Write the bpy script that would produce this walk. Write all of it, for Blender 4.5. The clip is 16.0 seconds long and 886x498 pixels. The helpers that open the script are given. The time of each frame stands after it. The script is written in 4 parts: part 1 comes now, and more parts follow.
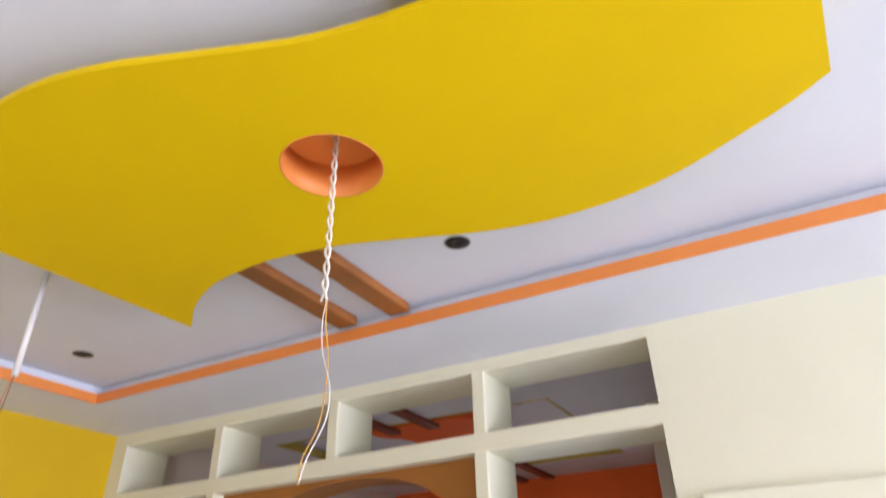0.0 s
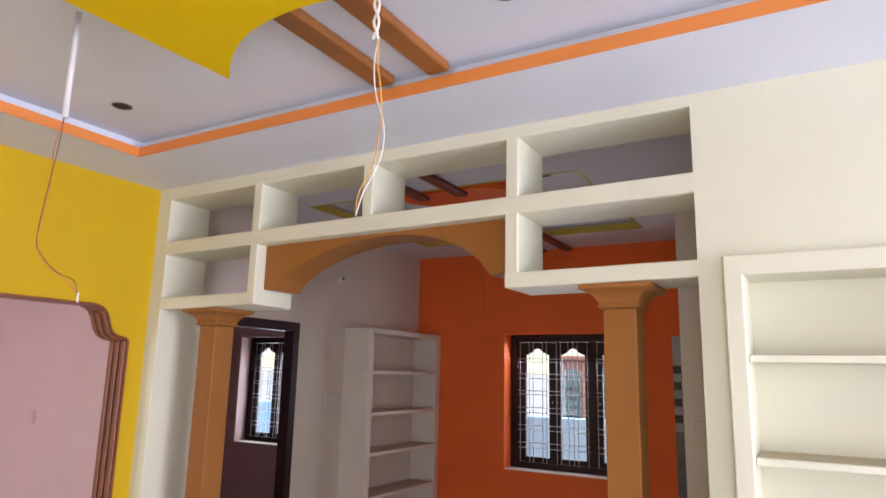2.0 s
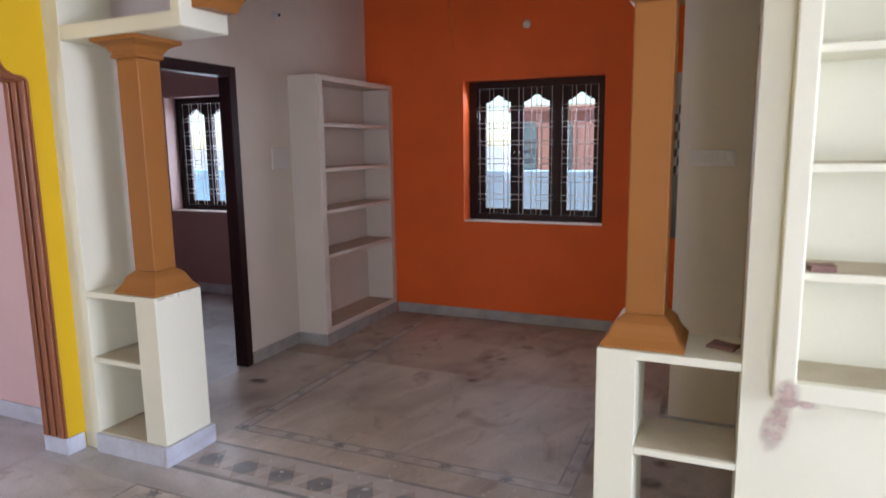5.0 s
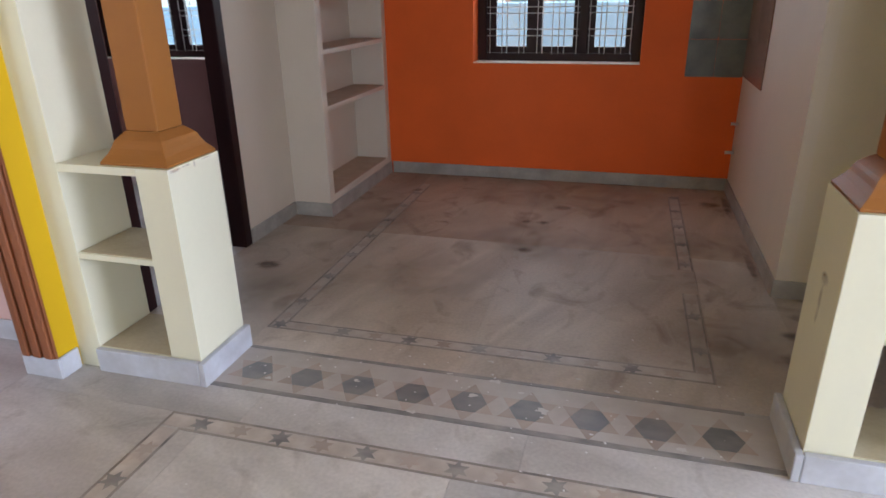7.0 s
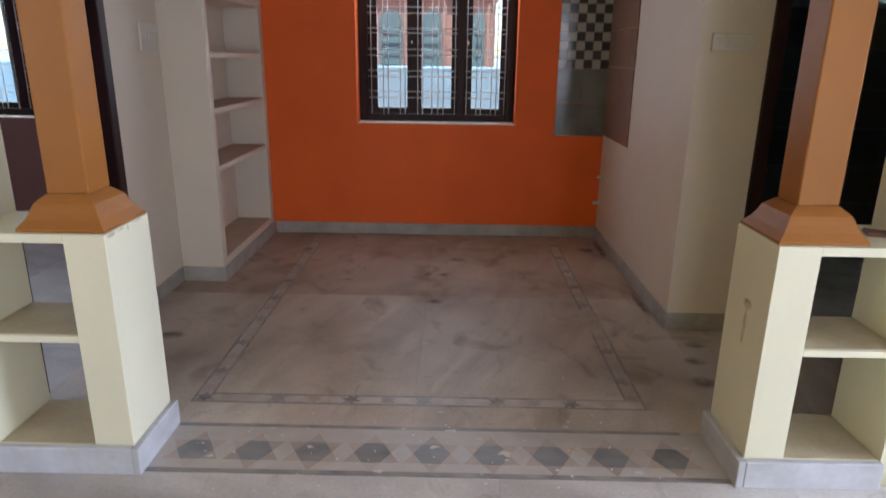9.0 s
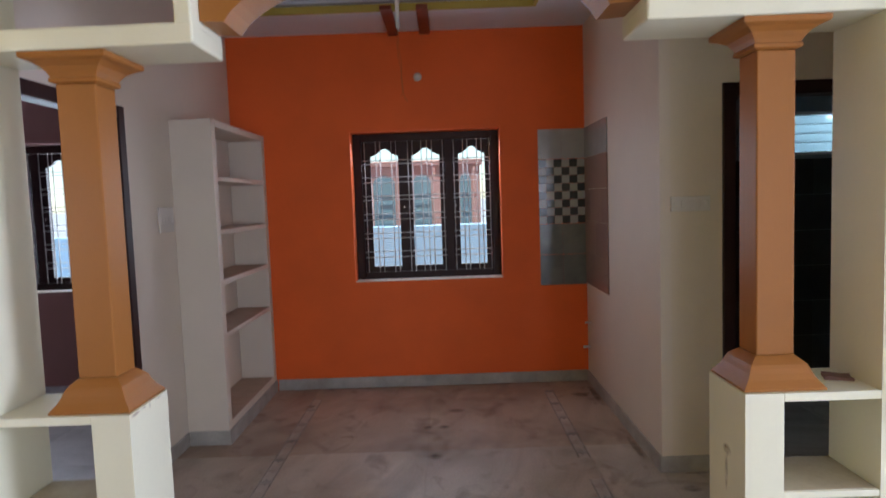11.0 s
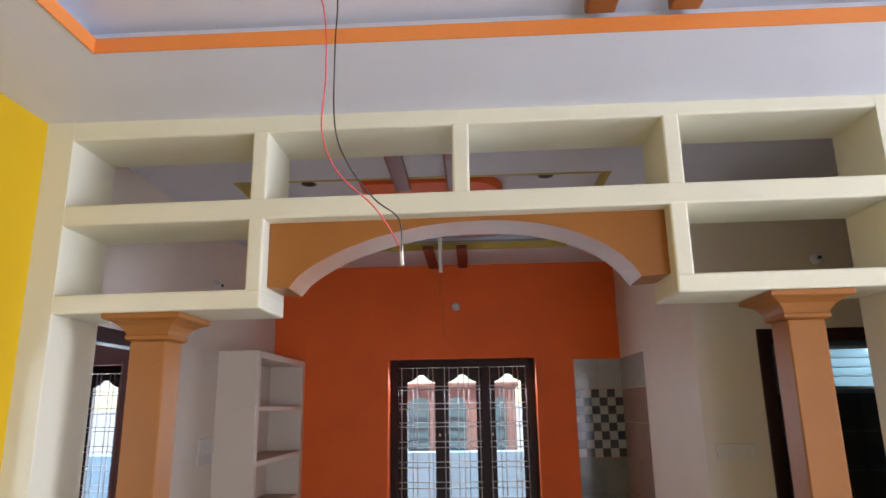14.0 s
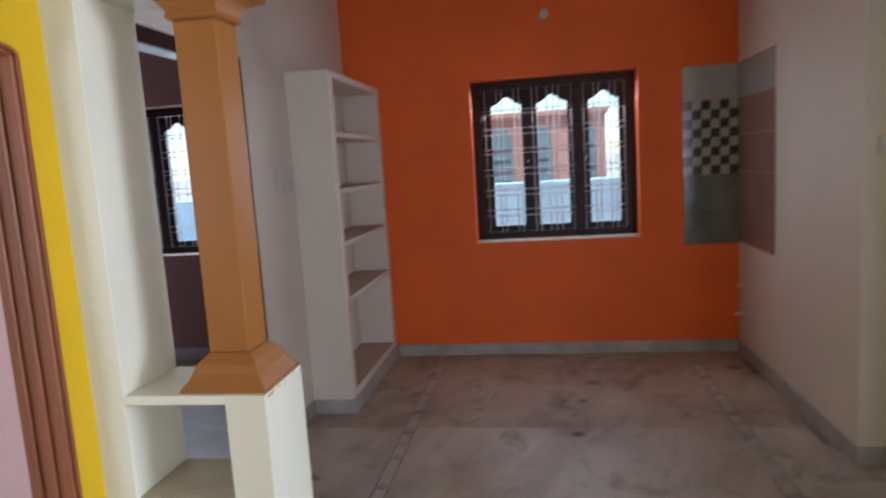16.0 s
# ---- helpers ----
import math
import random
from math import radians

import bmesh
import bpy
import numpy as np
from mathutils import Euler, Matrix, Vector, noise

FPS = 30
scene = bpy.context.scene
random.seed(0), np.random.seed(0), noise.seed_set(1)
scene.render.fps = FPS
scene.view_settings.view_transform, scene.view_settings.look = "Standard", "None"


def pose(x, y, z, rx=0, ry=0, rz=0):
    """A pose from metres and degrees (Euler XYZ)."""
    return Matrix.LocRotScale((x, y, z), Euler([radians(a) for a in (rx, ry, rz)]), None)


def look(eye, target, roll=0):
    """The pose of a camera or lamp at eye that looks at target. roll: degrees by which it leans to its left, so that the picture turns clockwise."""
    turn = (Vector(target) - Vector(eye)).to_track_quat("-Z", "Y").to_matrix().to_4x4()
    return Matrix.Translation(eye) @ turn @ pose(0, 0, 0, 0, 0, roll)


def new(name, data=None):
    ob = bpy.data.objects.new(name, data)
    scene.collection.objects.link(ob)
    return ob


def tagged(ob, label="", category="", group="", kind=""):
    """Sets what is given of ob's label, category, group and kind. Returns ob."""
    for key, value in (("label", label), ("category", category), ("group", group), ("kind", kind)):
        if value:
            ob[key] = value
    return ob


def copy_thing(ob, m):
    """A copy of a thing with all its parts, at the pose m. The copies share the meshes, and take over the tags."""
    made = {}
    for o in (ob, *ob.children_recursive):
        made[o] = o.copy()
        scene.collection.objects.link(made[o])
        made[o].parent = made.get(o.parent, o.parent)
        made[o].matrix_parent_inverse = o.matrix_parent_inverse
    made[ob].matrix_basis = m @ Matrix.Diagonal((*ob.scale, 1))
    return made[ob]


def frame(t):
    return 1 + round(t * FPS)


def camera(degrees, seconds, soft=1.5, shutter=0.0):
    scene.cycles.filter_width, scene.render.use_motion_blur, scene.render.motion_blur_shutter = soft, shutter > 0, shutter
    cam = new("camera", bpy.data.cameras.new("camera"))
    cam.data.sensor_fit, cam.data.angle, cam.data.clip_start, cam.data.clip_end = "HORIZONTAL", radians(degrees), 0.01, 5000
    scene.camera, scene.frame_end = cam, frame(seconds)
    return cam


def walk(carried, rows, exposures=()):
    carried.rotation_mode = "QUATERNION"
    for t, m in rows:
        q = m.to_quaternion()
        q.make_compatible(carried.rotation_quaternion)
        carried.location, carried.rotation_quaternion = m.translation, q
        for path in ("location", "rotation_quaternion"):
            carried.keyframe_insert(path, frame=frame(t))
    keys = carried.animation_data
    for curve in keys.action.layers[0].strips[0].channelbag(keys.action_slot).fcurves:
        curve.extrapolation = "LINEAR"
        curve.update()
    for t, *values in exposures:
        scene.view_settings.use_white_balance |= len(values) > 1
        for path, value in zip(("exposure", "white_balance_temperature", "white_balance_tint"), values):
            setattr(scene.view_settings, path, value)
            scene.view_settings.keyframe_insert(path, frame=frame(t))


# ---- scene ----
cam = camera(69.0, 16.0, shutter=0.5)
PATH = [
    (0, (2.068, -2.505, 1.847), (1.252, -0.976, 2.846), -1.6),
    (0.5, (2.038, -2.504, 1.828), (1.17, -0.875, 2.598), -0.7),
    (1, (2.02, -2.524, 1.808), (1.085, -0.856, 2.395), -0.3),
    (1.5, (2.01, -2.515, 1.786), (1.049, -0.816, 2.221), 0.5),
    (2, (1.999, -2.521, 1.768), (1.015, -0.82, 2.143), 1.3),
    (2.5, (1.987, -2.501, 1.745), (0.99, -0.788, 2.01), 2.3),
    (3, (1.972, -2.481, 1.703), (0.999, -0.74, 1.838), 2.6),
    (3.5, (1.978, -2.434, 1.675), (1.001, -0.69, 1.71), 2.5),
    (4, (1.954, -2.387, 1.628), (0.925, -0.673, 1.558), 3.6),
    (4.5, (1.823, -2.272, 1.597), (0.886, -0.516, 1.404), 1.0),
    (5, (1.556, -2.225, 1.571), (0.764, -0.416, 1.257), -0.8),
    (5.2, (1.512, -2.211, 1.559), (0.686, -0.428, 1.186), -0.9),
    (7.3, (0.442, -1.754, 1.416), (0.012, 0.04, 0.642), 0.4),
    (7.5, (0.39, -1.709, 1.412), (0.017, 0.091, 0.624), 1.2),
    (8, (0.246, -1.613, 1.368), (0.081, 0.2, 0.54), -0.9),
    (8.5, (0.153, -1.705, 1.391), (0.117, 0.142, 0.625), 2.0),
    (8.7, (0.145, -1.821, 1.403), (0.117, 0.057, 0.716), 1.4),
    (10.8, (0.17, -2.143, 1.544), (0.153, -0.153, 1.344), -0.8),
    (11, (0.165, -2.164, 1.564), (0.154, -0.17, 1.411), -2.0),
    (11.5, (0.178, -2.204, 1.593), (0.204, -0.205, 1.564), -3.4),
    (12, (0.15, -2.249, 1.621), (0.09, -0.253, 1.739), -2.0),
    (12.5, (0.155, -2.231, 1.661), (0.138, -0.238, 1.827), -3.3),
    (13, (0.156, -2.236, 1.701), (0.148, -0.256, 1.981), -3.0),
    (13.5, (0.148, -2.282, 1.742), (0.015, -0.34, 2.205), -2.0),
    (14, (0.125, -2.278, 1.755), (0.036, -0.336, 2.226), -0.9),
    (14.5, (0.103, -2.241, 1.74), (0.085, -0.273, 2.097), -0.8),
    (15, (0.052, -2.139, 1.7), (0.0, -0.144, 1.831), -1.5),
    (15.5, (-0.024, -2.029, 1.644), (-0.13, -0.034, 1.549), -1.2),
    (16, (-0.079, -1.787, 1.53), (-0.393, 0.171, 1.268), -3.6),
]
walk(cam, [(t, look(eye, aim, roll)) for t, eye, aim, roll in PATH], [(0.0, 0.85, 6700, 8), (1.5, 0.87, 6700, 11), (3.0, 0.85, 6600, 13), (4.0, 0.88, 6500, 13), (5.0, 0.85, 6250, 10), (7.5, 0.97, 6400, 4), (8.5, 0.96, 6400, 4),
      (11.0, 0.83, 6150, 6), (12.0, 0.86, 6150, 7), (14.0, 0.97, 6500, 8), (14.7, 0.96, 6450, 8), (16.0, 0.90, 6100, 5)])

# ---- light ----
world = bpy.data.worlds.new("sky")
scene.world = world
world.use_nodes = True
wn = world.node_tree
sky = wn.nodes.new("ShaderNodeTexSky")
sky.sky_type = "NISHITA"
sky.sun_disc = False
SUN_UP, SUN_TURN = 77.0, 190.0
sky.sun_elevation, sky.sun_rotation = radians(SUN_UP), radians(SUN_TURN)
sky.air_density, sky.dust_density = 1.0, 0.4
wn.links.new(sky.outputs[0], wn.nodes["Background"].inputs[0])
wn.nodes["Background"].inputs[1].default_value = 0.15


def lamp(name, kind, energy, color, m, **more):
    data = bpy.data.lights.new(name, kind)
    data.energy, data.color = energy, color
    if kind == "AREA":
        data.shape, data.size, data.size_y = "RECTANGLE", more["size"][0], more["size"][1]
    else:
        data.angle = radians(more["angle"])
    ob = new(name, data)
    ob.matrix_world = m
    return ob


sun_from = Vector((math.sin(radians(SUN_TURN)) * math.cos(radians(SUN_UP)),
                   math.cos(radians(SUN_TURN)) * math.cos(radians(SUN_UP)), math.sin(radians(SUN_UP))))
lamp("sun", "SUN", 4.8, (1.0, 0.95, 0.88), look(sun_from * 30, (0, 0, 0)), angle=3)
# daylight through the rooms' openings; the living room's two are unseen and assumed
lamp("living_window_light", "AREA", 228, (0.735, 0.75, 1.0), look((7.37, -1.5, 1.5), (0.0, -0.6, -1.0)), size=(2.4, 1.9))
lamp("living_door_light", "AREA", 44, (0.77, 0.76, 1.0), look((3.0, -5.47, 1.3), (0.0, 0.2, -0.3)), size=(1.5, 2.1))
lamp("pink_room_window_light", "AREA", 26, (0.82, 0.86, 1.0), look((-3.3, -4.27, 1.5), (-3.0, 0, 1.3)), size=(1.5, 1.3))
lamp("dining_window_light", "AREA", 10, (0.84, 0.86, 1.0), look((0.015, 3.52, 1.5), (0, 0.8, 0.3)), size=(1.2, 1.2))
lamp("bedroom_window_light", "AREA", 26, (0.82, 0.86, 1.0), look((-3.52, 3.52, 1.5), (-3.0, 0, 1.2)), size=(1.2, 1.2))
lamp("bath_vent_light", "AREA", 13, (0.85, 0.93, 1.0), look((3.3, 3.5, 2.0), (2.6, 1.5, 1.0)), size=(0.6, 0.35))


# ---- materials ----
def material(name, color, rough=0.6, metal=0.0, spots=0.08, grain=0.05, scale=3.0, fine=60.0, bump=0.05,
             second=None, stretch=(1, 1, 1), coat=0.0, vary=0.0, spec=0.5, placed=False):
    """A surface with broad unevenness, fine grain and fine relief."""
    mat = bpy.data.materials.new(name)
    mat.use_nodes = True
    n, l = mat.node_tree.nodes, mat.node_tree.links
    b = n["Principled BSDF"]
    geo = n.new("ShaderNodeTexCoord")
    mp = n.new("ShaderNodeMapping")
    mp.inputs["Scale"].default_value = stretch
    if placed:
        geo = n.new("ShaderNodeNewGeometry")
    l.new(geo.outputs["Position" if placed else "Object"], mp.inputs[0])
    big, small = n.new("ShaderNodeTexNoise"), n.new("ShaderNodeTexNoise")
    for node, s, d in ((big, scale, 4), (small, fine, 3)):
        node.inputs["Scale"].default_value, node.inputs["Detail"].default_value = s, d
        l.new(mp.outputs[0], node.inputs["Vector"])
    ramp = n.new("ShaderNodeValToRGB")
    ramp.color_ramp.elements[0].position, ramp.color_ramp.elements[1].position = 0.3, 0.7
    other = second or [c * (1 - spots) for c in color]
    ramp.color_ramp.elements[0].color = (*other, 1)
    ramp.color_ramp.elements[1].color = (*color, 1)
    l.new(big.outputs[0], ramp.inputs[0])
    hsv = n.new("ShaderNodeHueSaturation")
    l.new(ramp.outputs[0], hsv.inputs["Color"])
    val = n.new("ShaderNodeMapRange")
    val.inputs["To Min"].default_value, val.inputs["To Max"].default_value = 1 - grain, 1 + grain
    l.new(small.outputs[0], val.inputs[0])
    if vary:
        info, add = n.new("ShaderNodeObjectInfo"), n.new("ShaderNodeMath")
        rng = n.new("ShaderNodeMapRange")
        rng.inputs["To Min"].default_value, rng.inputs["To Max"].default_value = 1 - vary, 1 + vary
        l.new(info.outputs["Random"], rng.inputs[0])
        add.operation = "MULTIPLY"
        l.new(val.outputs[0], add.inputs[0])
        l.new(rng.outputs[0], add.inputs[1])
        l.new(add.outputs[0], hsv.inputs["Value"])
    else:
        l.new(val.outputs[0], hsv.inputs["Value"])
    l.new(hsv.outputs[0], b.inputs["Base Color"])
    rr = n.new("ShaderNodeMapRange")
    rr.inputs["To Min"].default_value, rr.inputs["To Max"].default_value = max(rough - 0.08, 0.03), min(rough + 0.1, 1)
    l.new(big.outputs[0], rr.inputs[0])
    l.new(rr.outputs[0], b.inputs["Roughness"])
    b.inputs["Metallic"].default_value = metal
    b.inputs["Coat Weight"].default_value = coat
    b.inputs["Specular IOR Level"].default_value = spec
    if bump:
        bp = n.new("ShaderNodeBump")
        bp.inputs["Strength"].default_value, bp.inputs["Distance"].default_value = bump, 0.004
        mix = n.new("ShaderNodeMath")
        mix.operation = "ADD"
        l.new(big.outputs[0], mix.inputs[0])
        l.new(small.outputs[0], mix.inputs[1])
        l.new(mix.outputs[0], bp.inputs["Height"])
        l.new(bp.outputs[0], b.inputs["Normal"])
    return mat


def floor_marble(name, low, high, patch, soil, turn):
    """Worn marble: broad patches, drawn-out veins, walked-in dirt and fine grain, in true size."""
    mat = bpy.data.materials.new(name)
    mat.use_nodes = True
    n, l = mat.node_tree.nodes, mat.node_tree.links
    b = n["Principled BSDF"]
    geo, info = n.new("ShaderNodeNewGeometry"), n.new("ShaderNodeObjectInfo")

    def noise_at(scale, stretch, turn, detail, distort, shift=0.0):
        mp, tex = n.new("ShaderNodeMapping"), n.new("ShaderNodeTexNoise")
        mp.vector_type = "TEXTURE"
        mp.inputs["Scale"].default_value, mp.inputs["Rotation"].default_value = stretch, (0, 0, radians(turn))
        if shift:
            mul = n.new("ShaderNodeMath")
            mul.operation = "MULTIPLY"
            mul.inputs[1].default_value = shift
            l.new(info.outputs["Random"], mul.inputs[0])
            l.new(mul.outputs[0], mp.inputs["Location"])
        l.new(geo.outputs["Position"], mp.inputs[0])
        l.new(mp.outputs[0], tex.inputs["Vector"])
        tex.inputs["Scale"].default_value, tex.inputs["Detail"].default_value = scale, detail
        tex.inputs["Distortion"].default_value = distort
        return tex.outputs[0]

    def ramp(src, p0, c0, p1, c1):
        r = n.new("ShaderNodeValToRGB")
        r.color_ramp.elements[0].position, r.color_ramp.elements[1].position = p0, p1
        r.color_ramp.elements[0].color, r.color_ramp.elements[1].color = (*c0, 1), (*c1, 1)
        l.new(src, r.inputs[0])
        return r.outputs[0]

    def blend(kind, fac, a, c):
        m = n.new("ShaderNodeMixRGB")
        m.blend_type, m.inputs[0].default_value = kind, fac
        l.new(a, m.inputs[1])
        l.new(c, m.inputs[2])
        return m.outputs[0]

    veins = noise_at(2.0, (0.5, 1.8, 1), turn, 7, 1.0, 9.0)
    patches = noise_at(1.3, (1, 1, 1), 0, 5, 0.4)
    dirt = noise_at(4.5, (1, 1.3, 1), 10, 8, 1.2)
    fine = noise_at(70, (1, 1, 1), 0, 3, 0)
    col = ramp(veins, 0.28, low, 0.72, high)
    col = blend("MULTIPLY", 0.7, col, ramp(patches, 0.30, patch, 0.66, (1, 1, 1)))
    col = blend("MULTIPLY", 0.7, col, ramp(dirt, 0.22, soil, 0.44, (1, 1, 1)))
    col = blend("MULTIPLY", 0.35, col, ramp(fine, 0.3, (0.7, 0.7, 0.7), 0.7, (1.1, 1.1, 1.1)))
    tone = ramp(info.outputs["Random"], 0, (0.84, 0.84, 0.85), 1, (1.08, 1.06, 1.04))
    col = blend("MULTIPLY", 1.0, col, tone)
    l.new(col, b.inputs["Base Color"])
    rr = n.new("ShaderNodeMapRange")
    rr.inputs["To Min"].default_value, rr.inputs["To Max"].default_value = 0.58, 0.36
    l.new(dirt, rr.inputs[0])
    l.new(rr.outputs[0], b.inputs["Roughness"])
    return mat


def worn(*args, most=0.55, **more):
    """Inlaid stone, scuffed and trodden down towards the dusty floor round it."""
    mat = material(*args, **more)
    n, l = mat.node_tree.nodes, mat.node_tree.links
    b = n["Principled BSDF"]
    geo, mp, tex, ramp, mix = (n.new("ShaderNodeNewGeometry"), n.new("ShaderNodeMapping"), n.new("ShaderNodeTexNoise"),
                               n.new("ShaderNodeValToRGB"), n.new("ShaderNodeMixRGB"))
    mp.inputs["Rotation"].default_value, mp.inputs["Scale"].default_value = (0, 0, radians(25)), (1, 2.2, 1)
    tex.inputs["Scale"].default_value, tex.inputs["Detail"].default_value = 6.0, 6
    l.new(geo.outputs["Position"], mp.inputs[0])
    l.new(mp.outputs[0], tex.inputs["Vector"])
    ramp.color_ramp.elements[0].position, ramp.color_ramp.elements[1].position = 0.34, 0.66
    ramp.color_ramp.elements[0].color, ramp.color_ramp.elements[1].color = (0.04, 0.04, 0.04, 1), (most, most, most, 1)
    l.new(tex.outputs[0], ramp.inputs[0])
    l.new(ramp.outputs[0], mix.inputs[0])
    l.new(b.inputs["Base Color"].links[0].from_socket, mix.inputs[1])
    mix.inputs[2].default_value = (0.45, 0.41, 0.365, 1)
    l.new(mix.outputs[0], b.inputs["Base Color"])
    return mat


CREAM = material("cream_paint", (0.77, 0.755, 0.57), 0.5, bump=0.08, spots=0.04, grain=0.02)
YELLOW = material("yellow_paint", (0.67, 0.43, 0.010), 0.6, spec=0.25, bump=0.08, spots=0.05, grain=0.02)
# wall yellow made lighter and more lemon, offsetting the dimmer light on the ceiling
PANEL_YELLOW = material("lemon_yellow_paint", (0.81, 0.56, 0.003), 0.6, spec=0.18, bump=0.08, spots=0.04, grain=0.02)
ORANGE = material("orange_paint", (0.90, 0.155, 0.028), 0.6, spec=0.32, bump=0.08, spots=0.08, grain=0.03)
APRICOT = material("apricot_paint", (0.85, 0.28, 0.06), 0.5, bump=0.05, spots=0.05)
TAN = material("tan_enamel", (0.35, 0.142, 0.034), 0.38, spec=0.2, bump=0.10, spots=0.1, grain=0.03, scale=2)
WHITE = material("ceiling_white", (0.74, 0.765, 0.82), 0.7, bump=0.06, spots=0.03, grain=0.02)
OFFWHITE = material("dining_wall_white", (0.77, 0.69, 0.585), 0.55, bump=0.08, spots=0.05, grain=0.02)
PASSAGE = material("passage_cream", (0.76, 0.68, 0.55), 0.55, bump=0.08, spots=0.05, grain=0.02)
PINK = material("pink_paint", (0.72, 0.50, 0.455), 0.5, bump=0.08, spots=0.06, grain=0.02)
MAUVE = material("mauve_paint", (0.40, 0.23, 0.22), 0.5, bump=0.08, spots=0.06, grain=0.02)
CASING = material("casing_wood", (0.31, 0.105, 0.04), 0.38, bump=0.08, stretch=(1, 1, 0.15), spots=0.35, scale=9)
BEAMWOOD = material("beam_wood", (0.36, 0.13, 0.03), 0.35, bump=0.08, spots=0.3, scale=6)
MAROON = material("maroon_beam", (0.20, 0.042, 0.018), 0.42, bump=0.05, spots=0.2, scale=5)
DARKWOOD = material("dark_wood", (0.026, 0.008, 0.009), 0.42, spec=0.3, bump=0.1, spots=0.3, scale=8, stretch=(1, 1, 0.3))
BARS = material("grille_paint", (0.64, 0.63, 0.63), 0.4, bump=0.05, spots=0.2, scale=20)
SKIRT = material("skirting_marble", (0.60, 0.63, 0.68), 0.35, second=(0.46, 0.47, 0.49), scale=6, fine=40, grain=0.1)
# darker, browner version of the skirting marble, for the dining room
DINING_SKIRT = material("dusty_skirting_marble", (0.47, 0.455, 0.42), 0.45, second=(0.33, 0.31, 0.28), scale=7, fine=40, grain=0.12)
MARBLE = floor_marble("floor_marble", (0.51, 0.495, 0.47), (0.76, 0.745, 0.72), (0.64, 0.61, 0.575), (0.46, 0.41, 0.36), 75)
DUSTY_MARBLE = floor_marble("dusty_floor_marble", (0.45, 0.40, 0.335), (0.67, 0.61, 0.53), (0.66, 0.58, 0.50), (0.42, 0.33, 0.26), -18)
# far slabs: dust brown, with the orange wall's bounced light in the colour
BROWN_MARBLE = floor_marble("brown_floor_marble", (0.41, 0.325, 0.25), (0.60, 0.50, 0.40), (0.64, 0.53, 0.43), (0.38, 0.27, 0.20), -18)
INLAY_GREY = worn("grey_inlay", (0.13, 0.135, 0.135), 0.35, second=(0.20, 0.195, 0.185), scale=9, vary=0.25, placed=True, most=0.72)
INLAY_BLUE = worn("blue_grey_inlay", (0.135, 0.15, 0.16), 0.35, second=(0.20, 0.205, 0.20), scale=9, vary=0.3, placed=True, most=0.32)
INLAY_BROWN = worn("brown_inlay", (0.46, 0.37, 0.305), 0.35, second=(0.37, 0.29, 0.235), scale=9, vary=0.2, placed=True)
INLAY_PALE = worn("pale_inlay", (0.64, 0.60, 0.55), 0.35, second=(0.52, 0.48, 0.43), scale=9, vary=0.12, placed=True)
INLAY_SOILED = worn("soiled_pale_inlay", (0.58, 0.53, 0.47), 0.4, second=(0.38, 0.32, 0.265), scale=13, vary=0.12, placed=True)
GROUT = worn("dark_line_stone", (0.12, 0.115, 0.11), 0.4, second=(0.26, 0.22, 0.185), scale=7, placed=True, most=0.72)
PLASTIC = material("white_plastic", (0.75, 0.74, 0.72), 0.3, bump=0.0, spots=0.03)
BLACK = material("black_recess", (0.012, 0.012, 0.012), 0.6, bump=0.0)
STEEL = material("bright_steel", (0.75, 0.73, 0.70), 0.25, metal=1.0, bump=0.02, scale=30)
WIRE_PINK = material("pink_wire", (0.75, 0.08, 0.10), 0.35, bump=0.0)
WIRE_DARK = material("dark_wire", (0.03, 0.02, 0.02), 0.35, bump=0.0)
WIRE_PALE = material("pale_wire", (0.75, 0.70, 0.62), 0.35, bump=0.0)
SPLASH = material("dried_white_paint", (0.66, 0.64, 0.60), 0.6, spots=0.15, scale=40)
WIRE_YELLOW = material("yellow_wire", (0.75, 0.40, 0.08), 0.35, bump=0.0)
TILE_PALE = material("pale_wall_tile", (0.42, 0.42, 0.40), 0.15, bump=0.0, spots=0.12, scale=10, vary=0.06, placed=True)
TILE_DARK = material("dark_wall_tile", (0.045, 0.05, 0.05), 0.12, bump=0.0, spots=0.3, scale=10, vary=0.2, placed=True)
TILE_STONE = material("green_grey_wall_tile", (0.16, 0.16, 0.145), 0.15, bump=0.0, second=(0.09, 0.10, 0.09), scale=7, vary=0.25, placed=True)
TILE_ROSE = material("rose_wall_tile", (0.36, 0.22, 0.17), 0.2, bump=0.0, second=(0.27, 0.16, 0.13), scale=40, stretch=(1, 1, 6), vary=0.08, placed=True)
BATH_TILE = material("black_bath_tile", (0.11, 0.115, 0.12), 0.35, bump=0.0, spots=0.3, vary=0.3, placed=True)
BATH_WALL = material("bath_wall", (0.36, 0.42, 0.46), 0.4, spots=0.06)
COMPOUND = material("compound_wall_paint", (0.43, 0.70, 0.97), 0.7, spots=0.10, scale=2)
NEIGHBOUR = material("neighbour_pink", (0.60, 0.35, 0.30), 0.7, spots=0.12)
TEAL = material("teal_shutter", (0.19, 0.31, 0.35), 0.4, spots=0.1)
EARTH = material("outside_ground", (0.38, 0.38, 0.385), 0.9, spots=0.3, scale=1.5, bump=0.3)
CONCRETE = material("concrete", (0.42, 0.41, 0.39), 0.8, spots=0.15, bump=0.2)
